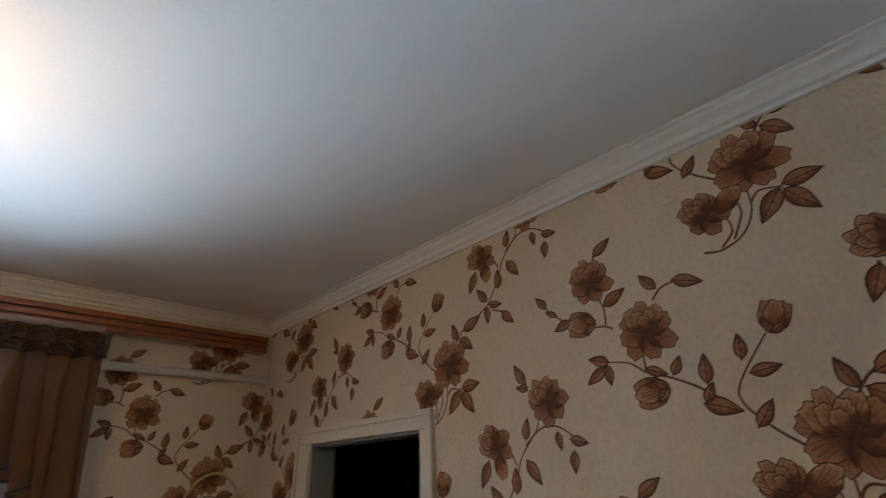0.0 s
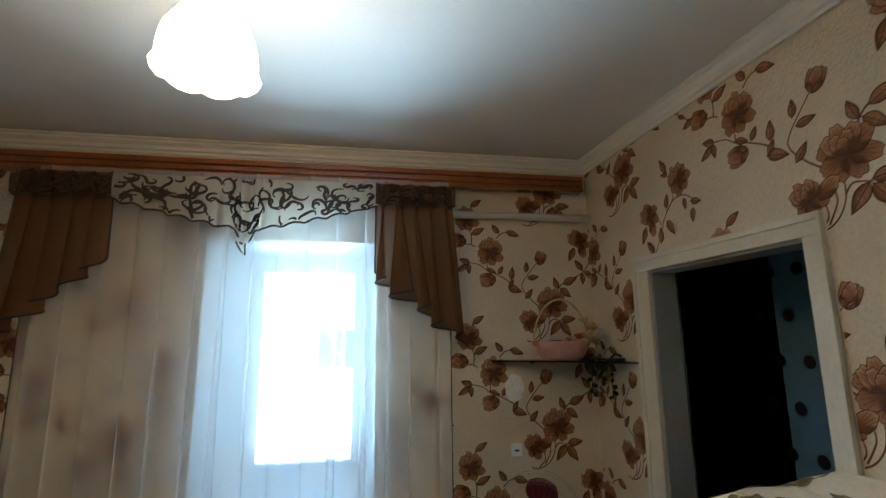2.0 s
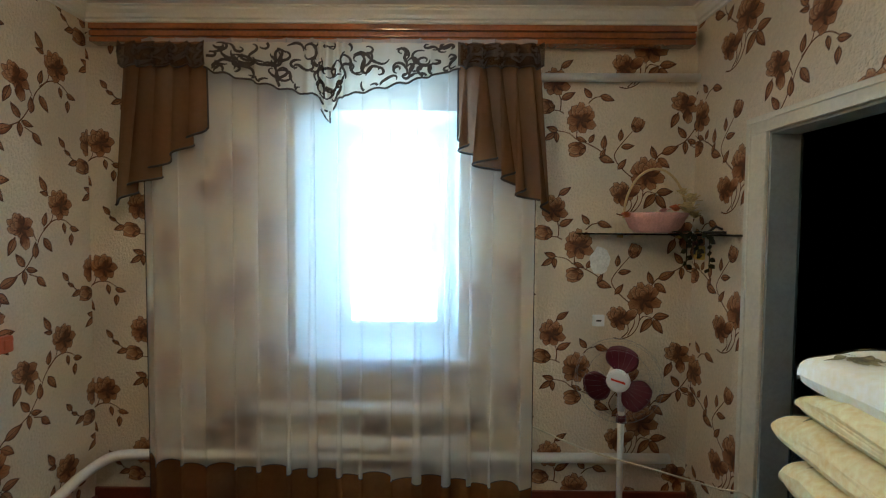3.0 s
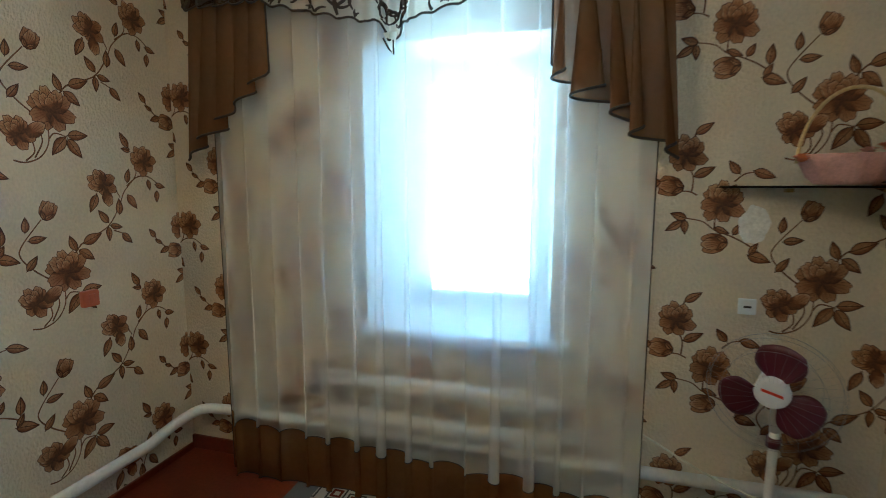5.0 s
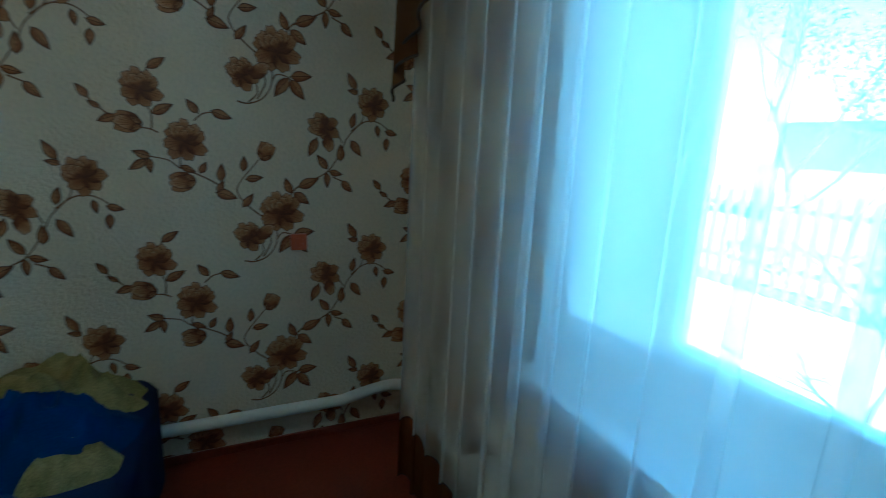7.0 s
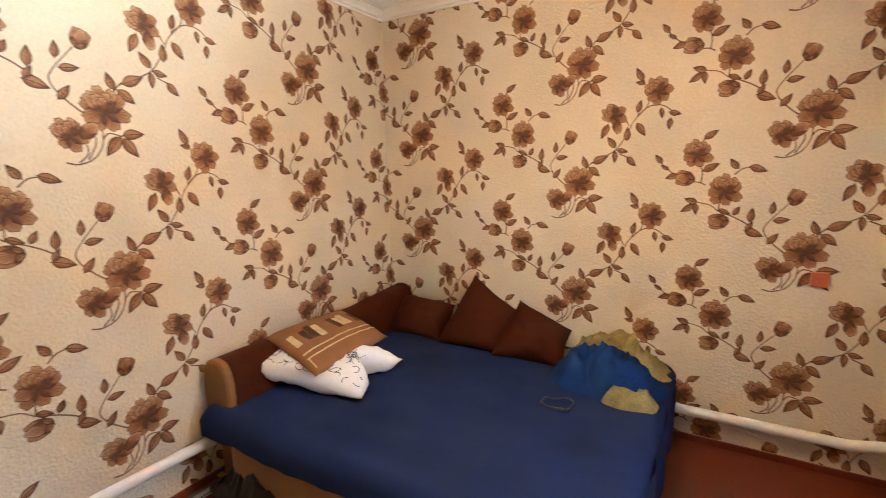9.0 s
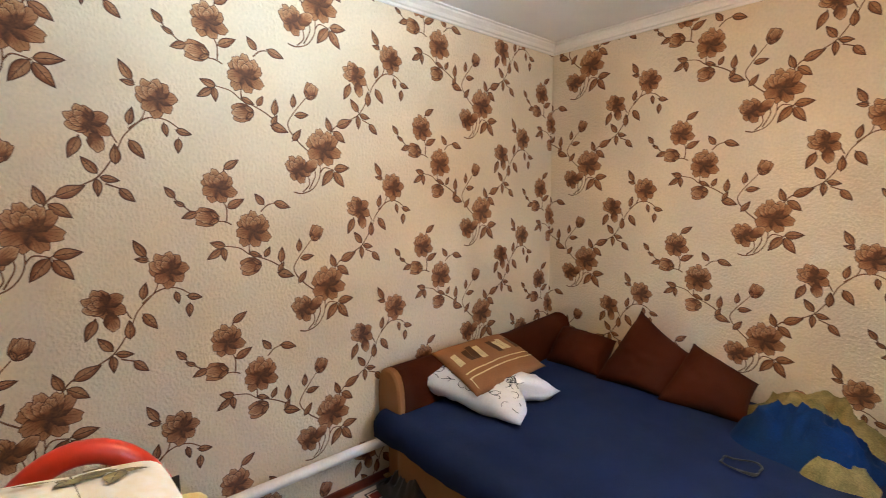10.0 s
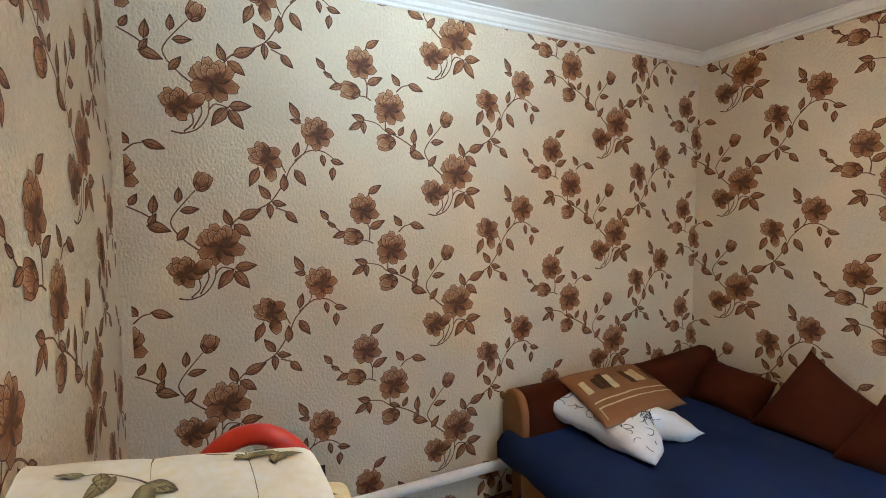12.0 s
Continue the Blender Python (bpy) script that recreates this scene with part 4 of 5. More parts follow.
for v in (0.22, 0.31):
    ribbon(bm, [on(0.04 + 0.92 * i / 30, v, 0.003) for i in range(31)], 0.009, Vector((0, 0.3, 1)))
ribbon(bm, [on(0.05, 0.06 + 0.03 * i, 0.003) for i in range(6)], 0.006, Vector((0, 0.3, 1)))
under(part("stripes", bm, CREAM), bp)
for k in range(12):
    bm = bmesh.new()
    u0, u1 = 0.06 + 0.073 * k, 0.06 + 0.073 * (k + 1) - 0.004
    lo, hi = 0.46 - 0.03 * (k % 3 == 1), 0.70 + 0.04 * (k % 2)
    g = [[bm.verts.new(on(u0 + (u1 - u0) * i / 3, lo + (hi - lo) * j / 5, 0.003)) for j in range(6)] for i in range(4)]
    for i in range(3):
        for j in range(5):
            bm.faces.new((g[i][j], g[i + 1][j], g[i + 1][j + 1], g[i][j + 1]))
    under(part("patch", bm, (CREAM, UMBER, CUSH)[(k * 2 + k // 3) % 3]), bp)


def heap(cx, cy, rx, ry, h, z0, seed, n=40, folds_=5.0):
    """A crumpled heap of cloth with an uneven outline."""
    def f(u, v):
        a, r0 = 2 * math.pi * u, v
        edge = 1 + 0.22 * noise.noise((math.cos(a) * 1.6 + seed, math.sin(a) * 1.6, seed))
        x, y = cx + rx * r0 * edge * math.cos(a), cy + ry * r0 * edge * math.sin(a)
        z = h * (1 - r0 ** 2.6) * (0.62 + 0.6 * noise.noise((x * folds_ + seed, y * folds_, 1.5)) + 0.5 * (1 - 2 * abs(noise.noise((x * 9, y * 5 + seed, 0.5)))) + 0.3 * (1 - 2 * abs(noise.noise((x * 15, y * 22 + seed, 2.5)))))
        return (x, y, z0 + max(0.0, z) + 0.003)
    return grid(f, n * 2, n)


jack = thing("blue_jacket", (0.5, 1.65, 0.43), "crumpled bright blue jacket with camouflage lining on the bed", "jacket")
under(part("shell", heap(0.44, 1.66, 0.24, 0.27, 0.135, 0.425, 3.0), DENIM), jack)
under(part("lining", heap(0.20, 1.62, 0.15, 0.30, 0.17, 0.425, 8.0), OLIVE, label="yellow-olive camouflage lining"), jack)
under(part("sleeve", heap(0.60, 1.77, 0.09, 0.13, 0.075, 0.43, 12.0), OLIVE), jack)
pts = [(0.78 + (0.05 + 0.012 * math.sin(3 * a)) * math.cos(a * 1.02), 1.50 + (0.085 + 0.02 * math.cos(2 * a)) * math.sin(a), 0.447 + 0.003 * math.sin(5 * a)) for a in [k * 0.25 for k in range(80)]]
tagged(part("cable_coil", tube(pts, 0.0028, 6), BLACK), "thin black cable lying in a coil on the bed", "cable")
bag = thing("black_bag", (1.50, 0.40, 0), "black bag lying on the rug by the sofa", "bag")
bm = heap(1.51, 0.36, 0.12, 0.30, 0.11, 0.010, 6.0)
under(part("body", bm, BLACK), bag)
under(part("buckle", block((1.53, 0.12, 0.085), (1.56, 0.15, 0.095), 0.003), BRASS), bag)

# ---- rug ----
rug = thing("rug", (1.7, 1.5, 0), "grey and cream rug with small dark squares", "rug")
under(part("pile", grid(lambda u, v: (0.86 + 1.72 * u, 0.06 + 2.84 * v, 0.011), 2, 2), RUG), rug)
under(part("border", block((0.74, 0.04, 0.001), (2.70, 2.92, 0.010), 0.003), RUGB), rug)

# ---- red chair with folded quilts ----
chair = thing("plastic_chair", (2.84, 1.4, 0), "red plastic armchair loaded with folded quilts", "chair")
CX, CYB, CYF = 2.81, 1.12, 1.66
for x in (CX - 0.21, CX + 0.21):
    for y in (CYB + 0.08, CYF):
        under(part("leg", tube([(x, y, 0.0), (x * 0.97 + CX * 0.03, y, 0.42)], [0.018, 0.024], 10), RED), chair)
under(part("seat", rounded_slab(CX - 0.23, CYB + 0.05, CX + 0.23, CYF + 0.03, 0.40, 0.43, 0.06), RED), chair)
arc = [(CX + 0.135 * math.cos(a), CYB - 0.03 * math.sin(a), 0.90 + 0.205 * math.sin(a)) for a in [math.pi * k / 24 for k in range(25)]]
arc = [(CX + 0.135, CYB + 0.06, 0.42)] + arc + [(CX - 0.135, CYB + 0.06, 0.42)]
under(part("back_hoop", tube(arc, 0.021, 14), RED), chair)
# black sheet added under the hoop, painting the dark open gap of the back
under(part("back_gap_shade", grid(lambda u, v: (CX - 0.14 + 0.28 * u, CYB + 0.012 + 0.06 * (1 - v), 0.43 + 0.60 * v), 8, 8), BLACK), chair)


def quilt(name, x0, x1, y0, y1, z0, z1, seed, label, cloth=QUILT, flat=False):
    """One folded quilt: puffed folds with rounded noses, quilting seams and a printed spray."""
    q = thing(name, ((x0 + x1) / 2, (y0 + y1) / 2, z0), label, "quilt", "stack of quilts")
    hgt = z1 - z0
    def outline(t):
        a = 2 * math.pi * t
        c, s = math.cos(a), math.sin(a)
        return math.copysign(abs(c) ** 0.28, c), math.copysign(abs(s) ** (0.30 if flat else 0.55), s)
    def at(u, v):
        # v runs round the roll in the y-z plane, u along x
        c, s = outline(v)
        x = x0 + (x1 - x0) * u
        end = 0.30 + 0.70 * max(0.0, 1 - max(0.0, 1 - 2 * u) ** (26 if flat else 5)) ** 0.5
        seam = 0.90 + 0.10 * abs(math.sin(math.pi * (u * 3.0 + 0.15))) ** 0.35
        seam2 = 0.94 + 0.06 * abs(math.sin(2.2 * math.pi * c)) ** 0.4
        y = (y0 + y1) / 2 + (y1 - y0) / 2 * c * (0.97 + 0.03 * noise.noise((x * 6, seed, z0)))
        z = z0 + hgt / 2 + hgt / 2 * s * end * (seam * seam2 if s > 0 else 1)
        w = 0.024 * noise.noise((x * 5 + seed, y * 6, z * 7)) + 0.007 * noise.noise((x * 14, y * 22, seed))
        x, y = x + 0.02 * noise.noise((y * 4, z * 5, seed)), y + w
        if flat:
            return (x, y, z + w * 0.5 * (s > -0.5) + 0.16 * (x - 2.98) * (s > -0.2))
        dx, dy = x - 2.885, y - 1.47
        return (2.885 + 0.990 * dx + 0.139 * dy - 0.012, 1.47 - 0.139 * dx + 0.990 * dy, z + w * (s > -0.5))
    bmq = grid(at, 50, 90)
    under(part("cloth", bmq, cloth, smooth=True), q)
    for u in (0.0, 1.0):
        bmc = bmesh.new()
        ring = [bmc.verts.new(at(u, k / 90)) for k in range(90)]
        bmc.faces.new(ring)
        under(part("fold_end", bmc, cloth), q)
    for k in (-0.05, 0.283, 0.617, 0.95):
        if 0.02 < k < 0.98:
            under(part("seam", tube([at(k, i / 90) for i in range(91)], 0.0016, 4), QPRINT), q)
    return at


def spray(at, u0, v0, su, sv, seed):
    """A printed spray of leaves and a blossom on a quilt."""
    global INK
    keep, INK = INK, Print()
    stem((-0.10, -0.02), (-0.03, 0.02), (0.03, 0.05), (0.07, 0.04))
    leaf(-0.06, 0.0, 200, 0.07)
    leaf(-0.07, 0.0, -70, 0.09)
    leaf(0.0, 0.03, -50, 0.08)
    leaf(0.03, 0.05, -100, 0.07)
    leaf(0.06, 0.045, 20, 0.06)
    if seed % 2:
        rose(-0.02, 0.03, 0.05, 20 * seed)
    me = bpy.data.meshes.new("leaf_print")
    P = [at(u0 + p[0] * su, v0 + p[1] * sv) for p in INK.p]
    P = [(x, y + (0.004 if sv < 0 else 0.001), z + 0.004) for (x, y, z) in P]
    me.from_pydata(P, [], INK.f)
    attr = me.attributes.new("tone", "FLOAT", "POINT")
    attr.data.foreach_set("value", np.array(INK.t, dtype=np.float32))
    me.materials.append(QPRINT)
    INK = keep
    return new("leaf_print", me)


LAYERS = [(2.66, 3.095, 1.17, 1.79, 0.432, 0.60), (2.69, 3.09, 1.17, 1.77, 0.595, 0.76), (2.675, 3.10, 1.17, 1.78, 0.755, 0.875), (2.675, 3.10, 1.17, 1.80, 0.865, 0.985), (2.69, 3.10, 1.18, 1.74, 0.975, 1.06), (2.715, 3.115, 1.20, 1.75, 1.05, 1.172)]
for k, (x0, x1, y0, y1, z0, z1) in enumerate(LAYERS):
    # the top quilt takes the copy whitened for window light
    q_at = quilt("folded_quilt", x0, x1, y0, y1, z0, z1, 3.7 * k, "folded cream cotton quilt with leaf print in a stack" if k < 5 else "topmost folded quilt coloured daylit white, with a grey leaf spray", QUILT if k < 5 else QUILTLIT, k == 5)
    q_ob = [o for o in scene.objects if o.name.startswith("folded_quilt")][-1]
    for j, (u, v) in enumerate(((0.25, 0.2), (0.72, 0.27), (0.24, 0.97), (0.7, 0.03), (0.45, 0.1), (0.3, 0.47), (0.26, 0.32), (0.25, 0.07), (0.7, 0.17))):
        under(spray(q_at, u, v, 1.5, 0.42, j + k), q_ob)

# ---- corner shelf with basket ----
shelf = thing("corner_shelf", (2.9, 2.8, 1.42), "dark smoked glass corner shelf", "shelf")
bm = bmesh.new()
out = [(W - 0.002, D - 0.002), (2.50, D - 0.002), (2.50, D - 0.03)] + [(2.50 + 0.62 * t, D - 0.03 - 0.40 * t + 0.05 * math.sin(math.pi * t)) for t in [k / 10 for k in range(11)]] + [(W - 0.002, D - 0.44)]
lo, hi = [bm.verts.new((x, y, 1.420)) for x, y in out], [bm.verts.new((x, y, 1.428)) for x, y in out]
bm.faces.new(hi)
bm.faces.new(lo[::-1])
for j in range(len(lo)):
    bm.faces.new((lo[j], lo[(j + 1) % len(lo)], hi[(j + 1) % len(lo)], hi[j]))
under(part("glass_plate", bm, SMOKE), shelf)
for x, y in ((2.72, D - 0.012), (3.02, D - 0.012)):
    under(part("bracket", block((x - 0.012, y - 0.02, 1.404), (x + 0.012, y + 0.01, 1.419), 0.003), BRASS), shelf)
bas = thing("gift_basket", (2.83, 2.84, 1.429), "pink satin basket with pale wicker handle and silk flowers", "basket")
def fl(i, a):
    return (0.006 * math.sin(14 * a) * (i > 1), 0)
o = part("bowl", lathe([(0.002, 1.431), (0.085, 1.432), (0.105, 1.455), (0.125, 1.50), (0.14, 1.525), (0.135, 1.527), (0.118, 1.50), (0.09, 1.45), (0.002, 1.447)], 48, fl), PINK)
o.location, o.scale = (2.83, 2.835, 0), (1.1, 0.72, 1)
under(o, bas)
hp = [(2.83 - 0.15 * math.cos(a), 2.835, 1.50 + 0.235 * math.sin(a)) for a in [math.pi * k / 24 for k in range(25)]]
under(part("handle", tube(hp, 0.006, 8), WICKER), bas)


def blossom(x, y, z, s, mt, parent, seed):
    r = random.Random(seed)
    b = bmesh.new()
    for k in range(9):
        a, tilt = 2.4 * k, 0.3 + 0.1 * k
        d = Vector((math.cos(a) * math.cos(tilt), math.sin(a) * math.cos(tilt), math.sin(tilt)))
        sd = d.cross((0, 0, 1)).normalized()
        up = sd.cross(d)
        vs = [b.verts.new(Vector((x, y, z)) + d * s * p + sd * s * q + up * s * h) for p, q, h in ((0.1, 0, 0), (0.5, -0.35, 0.12), (0.95, -0.28, 0.0), (1.05, 0, -0.1), (0.95, 0.28, 0), (0.5, 0.35, 0.12))]
        b.faces.new(vs)
    for f in b.faces:
        f.smooth = True
    under(part("flower", b, mt), parent)


for k, (x, y, z, s, mt) in enumerate(((2.68, 2.80, 1.50, 0.035, PETALO), (2.95, 2.77, 1.52, 0.065, PETALY), (2.98, 2.80, 1.57, 0.055, PETALY), (2.90, 2.78, 1.53, 0.04, PETALO), (2.96, 2.84, 1.61, 0.04, PETALY), (3.00, 2.80, 1.50, 0.04, PETALY), (2.84, 2.77, 1.52, 0.03, PINK))):
    blossom(x, y, z, s, mt, bas, k)
under(part("wrapped_sweet", block((2.76, 2.80, 1.505), (2.82, 2.84, 1.53), 0.008), DENIM), bas)
vine = thing("trailing_vine", (2.92, 2.86, 1.42), "dark artificial vine trailing below the shelf", "plant")
r = random.Random(5)
for k in range(3):
    x = 2.86 + 0.05 * k
    drop = r.uniform(0.05, 0.14)
    pts = spline([(x, 2.72, 1.437), (x, 2.655, 1.437), (x + 0.01, 2.615, 1.405), (x + 0.02, 2.63, 1.40 - drop)], 5)
    under(part("stalk", tube(pts, 0.0025, 5), VINE), vine)
    for i in range(6, len(pts)):
        b = bmesh.new()
        p, a = pts[i], r.uniform(0, 6.28)
        d = Vector((math.cos(a), 0.5 * math.sin(a), -0.6)).normalized()
        sd = d.cross((0, 1, 0.2)).normalized()
        b.faces.new([b.verts.new(p + d * 0.03 * t + sd * 0.012 * w) for t, w in ((0, 0), (0.3, 0.8), (0.6, 0.9), (1, 0), (0.6, -0.9), (0.3, -0.8))])
        under(part("leaf", b, VINE), vine)
bird = thing("black_clip", (3.05, 2.70, 1.428), "small black plastic clip on the shelf edge", "clip")
under(part("jaw", block((3.0, 2.69, 1.4285), (3.09, 2.73, 1.442), 0.005), BLACK), bird)
under(part("lever", tube([(3.02, 2.71, 1.44), (3.05, 2.71, 1.462), (3.08, 2.71, 1.45)], 0.006, 8), BLACK), bird)
tag = thing("yellow_tag", (3.10, 2.90, 1.34), "yellow plastic tag fixed to the wall below the shelf", "tag")
under(part("plate", block((3.066, 2.87, 1.30), (WN - 0.001, 2.93, 1.37), 0.008), YELLOW), tag)
under(part("keyhole", block((3.063, 2.905, 1.325), (3.067, 2.92, 1.352), 0.001), BLACK), tag)

# ---- small wall fittings ----
sock = thing("wall_socket", (2.622, D, 0.977), "white square socket plate on the wallpaper", "socket")
under(part("plate", block((2.592, D - 0.018, 0.947), (2.652, D - 0.001, 1.007), 0.005), PVC), sock)
under(part("slot_bar", block((2.608, D - 0.021, 0.973), (2.634, D - 0.018, 0.981), 0.001), BLACK), sock)
osw = thing("orange_box", (0, 2.485, 0.955), "small faded orange square box on the wallpaper", "switch")
under(part("case", block((0.001, 2.452, 0.920), (0.03, 2.520, 0.990), 0.008), ORANGE), osw)
under(part("key", block((0.029, 2.472, 0.935), (0.036, 2.500, 0.975), 0.003), ORANGE), osw)
bm = bmesh.new()
vs = [bm.verts.new((2.625 + (0.052 + 0.014 * noise.noise((math.cos(a) * 2, math.sin(a) * 2, 0))) * math.cos(a), D - 0.0045, 1.285 + (0.07 + 0.02 * noise.noise((math.cos(a) * 2, 4, math.sin(a) * 2))) * math.sin(a))) for a in [k * math.pi / 18 for k in range(36)]]
bm.faces.new(vs)
tagged(part("plaster_patch", bm, PLASTER), "white torn patch in the wallpaper", "patch", kind="structure")

# ---- pedestal fan ----
FXX, FYY, FZZ = 2.66, 2.83, 0.727
fan = thing("pedestal_fan", (2.70, FYY, 0), "white pedestal fan with three maroon blades", "fan")
ahead = Vector((-0.35, -0.93, 0.06)).normalized()
sd = ahead.cross((0, 0, 1)).normalized()
up = sd.cross(ahead)
hub = Vector((FXX, FYY - 0.03, FZZ))


def disc_pt(r, a, f=0.0):
    return hub + (sd * math.cos(a) + up * math.sin(a)) * r + ahead * f


for a0 in (98, 218, 338):
    b = bmesh.new()
    rows_ = []
    for i in range(9):
        r0 = 0.045 + 0.112 * i / 8
        half = radians(20 + 22 * math.sin(math.pi * min(1, (i + 1.5) / 10)))
        rows_.append([b.verts.new(disc_pt(r0 + 0.008 * math.cos(math.pi * j / 8 - 1.57) * (i == 8), radians(a0) + half * (j / 4 - 1), 0.018 * (j / 4 - 1) + 0.002 * (j % 2))) for j in range(9)])
    for A, B in zip(rows_, rows_[1:]):
        for j in range(8):
            b.faces.new((A[j], A[j + 1], B[j + 1], B[j]))
    for f in b.faces:
        f.smooth = True
    o = under(part("blade", b, MAROON, label="ribbed maroon blade"), fan)
    o.modifiers.new("thick", "SOLIDIFY").thickness = 0.003
b = bmesh.new()
rings = [[b.verts.new(disc_pt(r0, 2 * math.pi * j / 32, f)) for j in range(32)] for r0, f in ((0.052, -0.01), (0.055, 0.012), (0.052, 0.020), (0.036, 0.023))]
for A, B in zip(rings, rings[1:]):
    for j in range(32):
        b.faces.new((A[j], A[(j + 1) % 32], B[(j + 1) % 32], B[j]))
b.faces.new(rings[-1])
for f in b.faces:
    f.smooth = True
cap = under(part("hub_cap", b, PVC, label="white round cap"), fan)
b = bmesh.new()
b.faces.new([b.verts.new(hub + sd * x + up * z + ahead * 0.0245) for x, z in ((0.032, 0.012), (-0.032, -0.002), (-0.032, -0.012), (0.032, 0.002))])
o = part("red_mark", b, RED)
o.parent = cap
for r0, f in ((0.200, 0.0), (0.192, 0.035), (0.15, 0.055), (0.192, -0.04), (0.14, -0.06)):
    under(part("guard_ring", tube([disc_pt(r0, 2 * math.pi * k / 48, f) for k in range(48)], 0.0006, 4, True), GUARD), fan)
for k in range(28):
    a = 2 * math.pi * k / 28
    under(part("guard_wire", tube([disc_pt(r0, a, f) for r0, f in ((0.05, 0.062), (0.15, 0.055), (0.192, 0.035), (0.200, 0.0), (0.192, -0.04), (0.05, -0.07))], 0.0003, 3), GUARD), fan)
b = tube([hub - ahead * 0.03, hub - ahead * 0.06, hub - ahead * 0.14, hub - ahead * 0.16], [0.03, 0.05, 0.045, 0.02], 18)
under(part("motor", b, PIPE), fan)
ax, ay = 2.700, FYY + 0.03
under(part("neck", tube([(ax, ay, FZZ - 0.03), (ax, ay, FZZ - 0.17)], [0.022, 0.018], 14), PIPE), fan)
under(part("collar", tube([(ax, ay, 0.50), (ax, ay, 0.535)], 0.024, 16), MAROON, label="maroon clamp collar"), fan)
under(part("pole", tube([(ax, ay, 0.03), (ax, ay, FZZ - 0.1)], 0.0155, 14), PIPE), fan)
for a in (45, 135, 225, 315):
    d = Vector((math.cos(radians(a)), math.sin(radians(a)), 0))
    under(part("foot", tube([Vector((ax, ay, 0.035)), Vector((ax, ay, 0.03)) + d * 0.09, Vector((ax, ay, 0.018)) + d * 0.15], [0.02, 0.016, 0.018], 10), PIPE), fan)

# ---- cables ----
tagged(part("white_cable", tube(spline([(1.60, 2.935, 0.785), (1.68, 2.93, 0.725), (2.0, 2.93, 0.575), (2.27, 2.91, 0.455), (2.48, 2.70, 0.435), (2.72, 2.56, 0.42), (2.95, 2.50, 0.375), (3.10, 2.46, 0.33), (3.16, 2.44, 0.0)], 6), 0.004, 6), WIRE), "cream cable running from the window to the doorway", "cable")
tagged(part("black_cable", tube(spline([(1.51, 2.935, 0.785), (1.515, 2.925, 0.70), (1.53, 2.885, 0.5), (1.555, 2.885, 0.28), (1.58, 2.915, 0.012)], 6), 0.0022, 6), BLACK), "thin black cable hanging from the window sill", "cable")

# ---- outside ----
tagged(part("ground", grid(lambda u, v: (-300 + 600 * u, 3.36 + 500 * v, -0.5), 2, 2), SOIL), "pale bare yard in daylight", "ground", kind="structure")
fence = thing("fence", (1.5, 9.0, -0.5), "weathered grey picket fence in the yard", "fence")
pic = bpy.data.meshes.new("picket")
b = block((-0.045, -0.01, 0), (0.045, 0.01, 1.45))
b.to_mesh(pic)
pic.materials.append(FENCE)
for k in range(60):
    o = new("picket", pic)
    o.location = (-5.0 + 0.2 * k - 1.5, 0.0, 0.02 * (k % 3))
    o.parent = fence
for z in (0.4, 1.2):
    o = part("rail", block((-6.6, 0.012, z), (6.0, 0.05, z + 0.07)), FENCE)
    o.parent = fence
house = thing("house", (2.0, 17, -0.5), "pale rendered house with a grey slate roof", "house")
for nm, bmx, mt in (("wall", block((-9, 0, 0), (10, 8, 3.0)), BRICKW), ("roof", wedge([(-9.5, -0.6, 2.9), (10.5, -0.6, 2.9), (10.5, 4, 5.2), (-9.5, 4, 5.2)]), SLATE), ("window", block((-1.5, -0.04, 1.0), (-0.3, 0.0, 2.2)), BLACK), ("window", block((2.0, -0.04, 1.0), (3.2, 0.0, 2.2)), BLACK)):
    o = part(nm, bmx, mt)
    o.parent = house


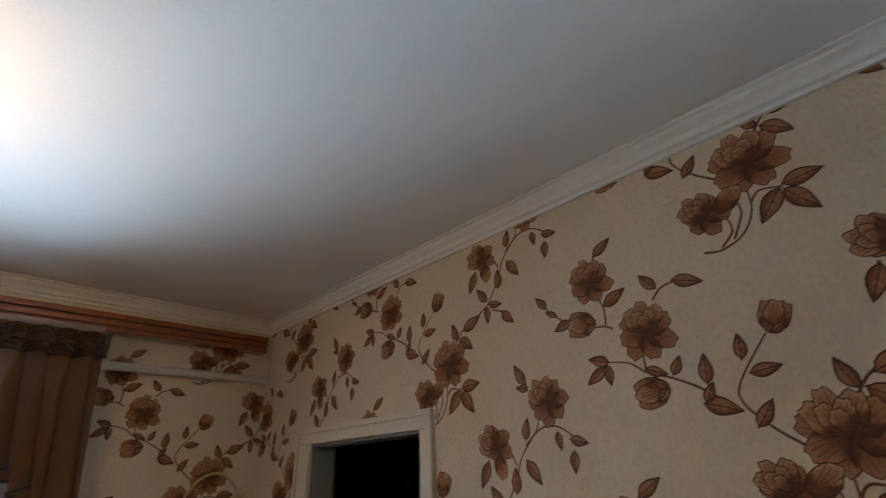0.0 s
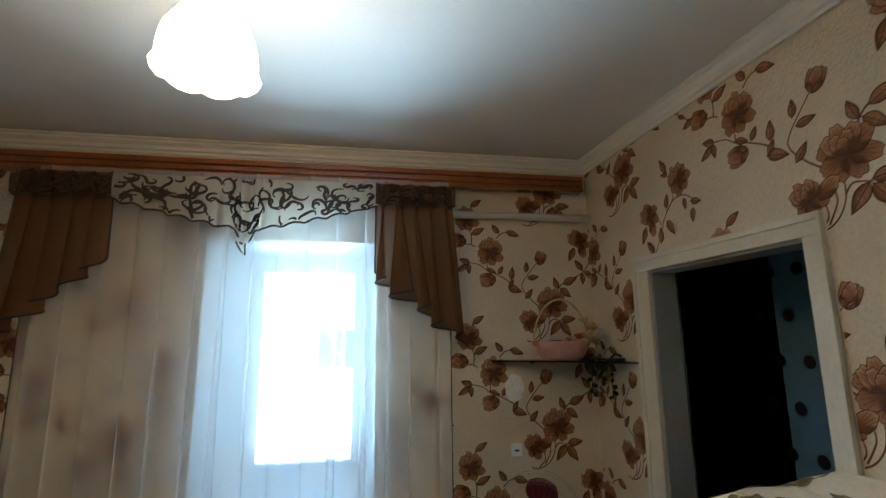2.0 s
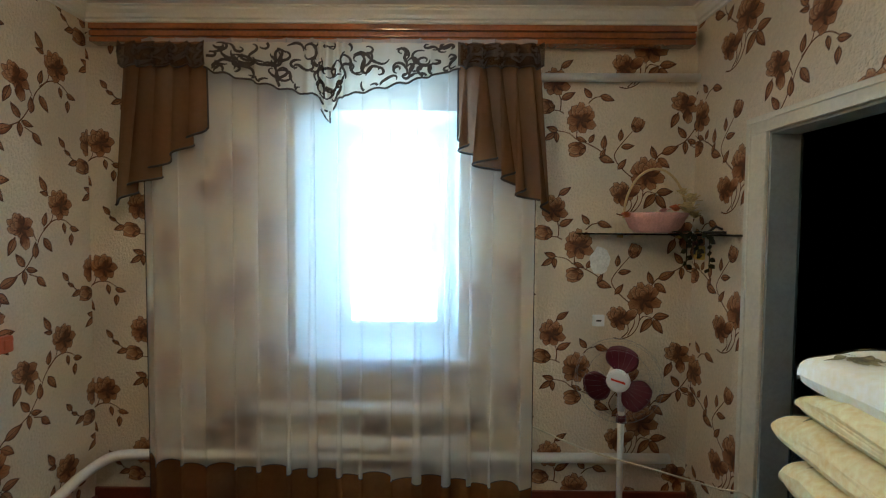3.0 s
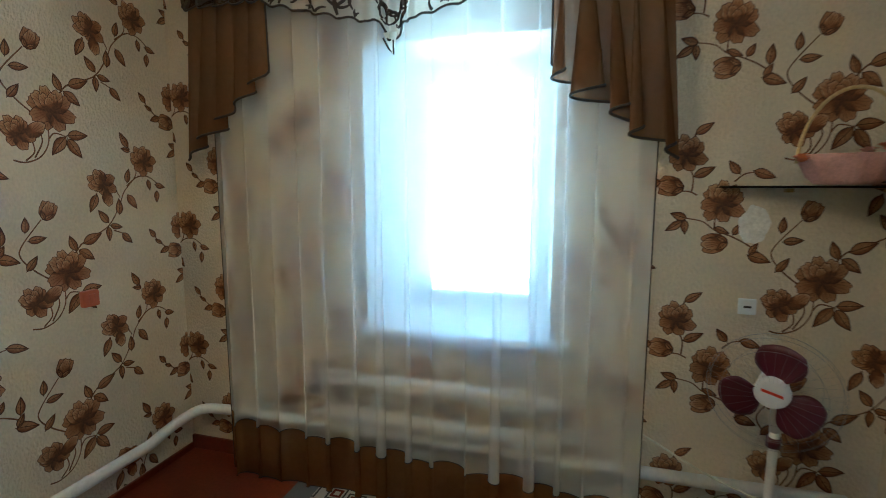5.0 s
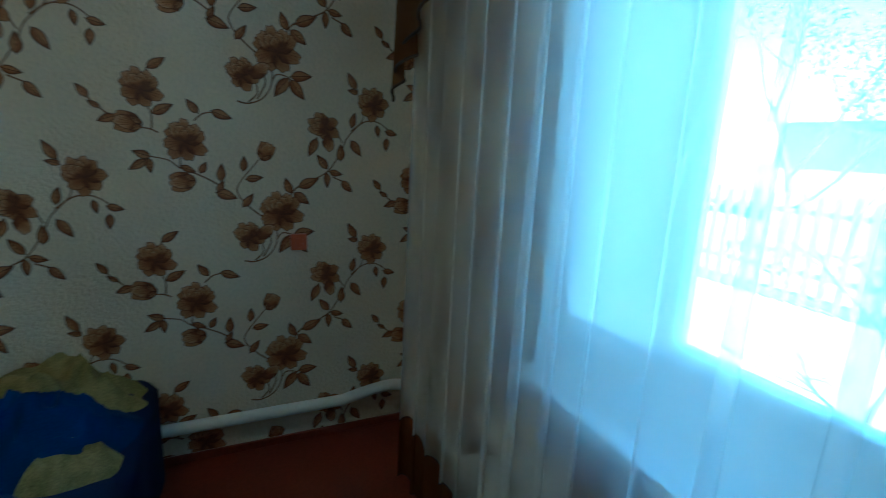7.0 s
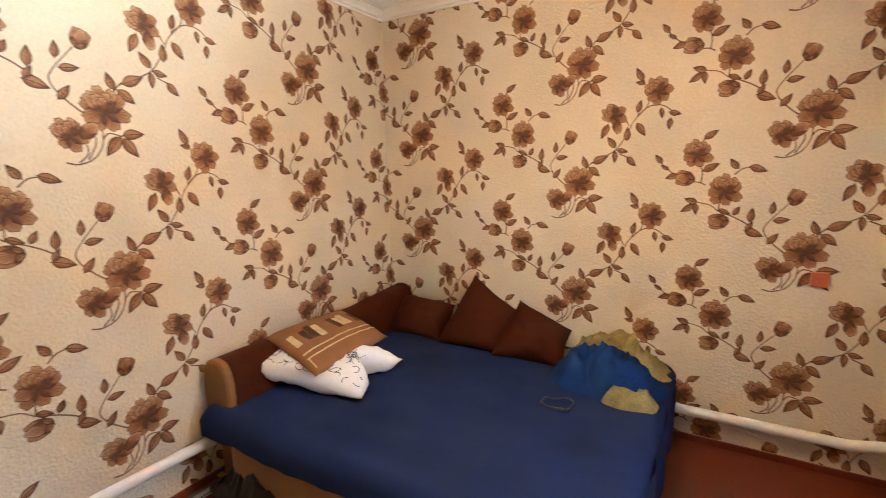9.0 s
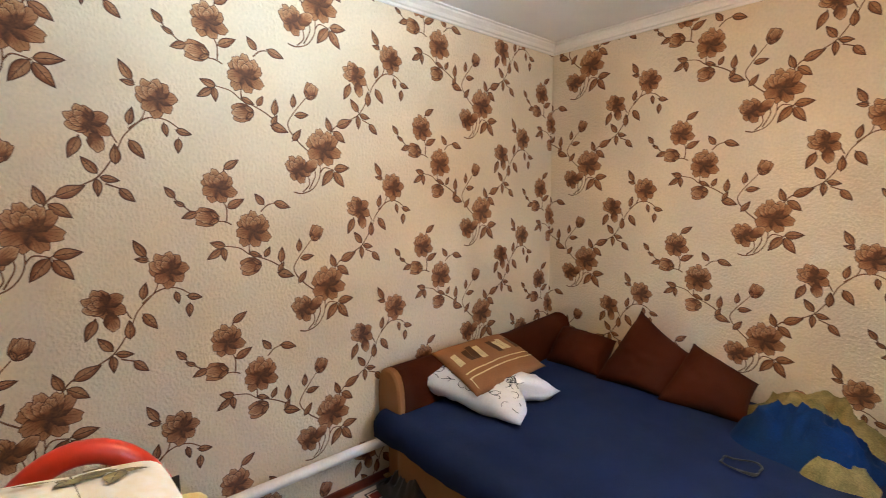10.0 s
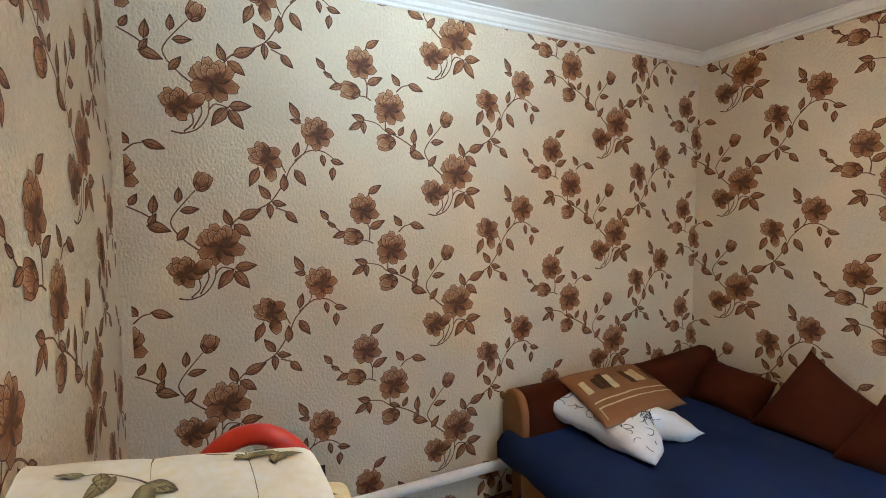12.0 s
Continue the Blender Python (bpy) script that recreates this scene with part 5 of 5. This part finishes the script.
def tree(x, y, h, seed, leafy, name, label):
    t = thing(name, (x, y, -0.5), label, "tree")
    r = random.Random(seed)
    bt, tips = bmesh.new(), []
    def limb(p, d, length, rad, depth):
        pts, q = [p], p.copy()
        for k in range(5):
            d = (d + Vector((r.uniform(-1, 1), r.uniform(-1, 1), r.uniform(-0.3, 0.6))) * 0.22).normalized()
            q = q + d * length / 5
            pts.append(q.copy())
        tube(pts, [rad * (1 - 0.6 * k / 5) for k in range(6)], 6, bm=bt)
        if depth == 0:
            tips.extend(pts[2:])
            return
        for k in range(4 if depth > 1 else 5):
            i = r.randint(2, 5)
            nd = (d + Vector((r.uniform(-1, 1), r.uniform(-1, 1), r.uniform(-0.2, 0.8)))).normalized()
            limb(pts[i], nd, length * r.uniform(0.5, 0.75), rad * 0.45, depth - 1)
    limb(Vector((0, 0, 0)), Vector((0, 0, 1)), h * 0.45, h * 0.011, 3)
    o = part("trunk", bt, BARK)
    o.parent = t
    bl = bmesh.new()
    for p in tips:
        for k in range(leafy):
            c = p + Vector((r.gauss(0, 0.16), r.gauss(0, 0.16), r.gauss(0, 0.14)))
            a, s = Vector((r.gauss(0, 1), r.gauss(0, 1), r.gauss(0, 1))).normalized(), r.uniform(0.03, 0.06)
            n_ = a.orthogonal().normalized()
            bl.faces.new([bl.verts.new(c + a * s * i + n_ * s * 0.5 * j) for i, j in ((-1, 0), (0, 0.9), (1, 0), (0, -0.9))])
    if leafy:
        o = part("crown", bl, LEAF)
        o.parent = t
        o["kind"] = "stuff"


tree(-0.2, 11.5, 5.5, 3, 4, "fruit_tree", "leafy fruit tree behind the fence")
tree(3.6, 13.0, 6.5, 9, 4, "fruit_tree", "tall leafy fruit tree behind the fence")
tree(-2.6, 10.5, 6.0, 13, 5, "fruit_tree", "leafy fruit tree behind the fence")
tree(1.4, 14.5, 7.0, 17, 5, "fruit_tree", "tall leafy fruit tree behind the fence")
tree(0.6, 6.2, 2.4, 5, 0, "bare_shrub", "bare thin-branched shrub in the yard")
tree(2.1, 5.6, 2.0, 7, 0, "bare_shrub", "bare thin-branched shrub in the yard")
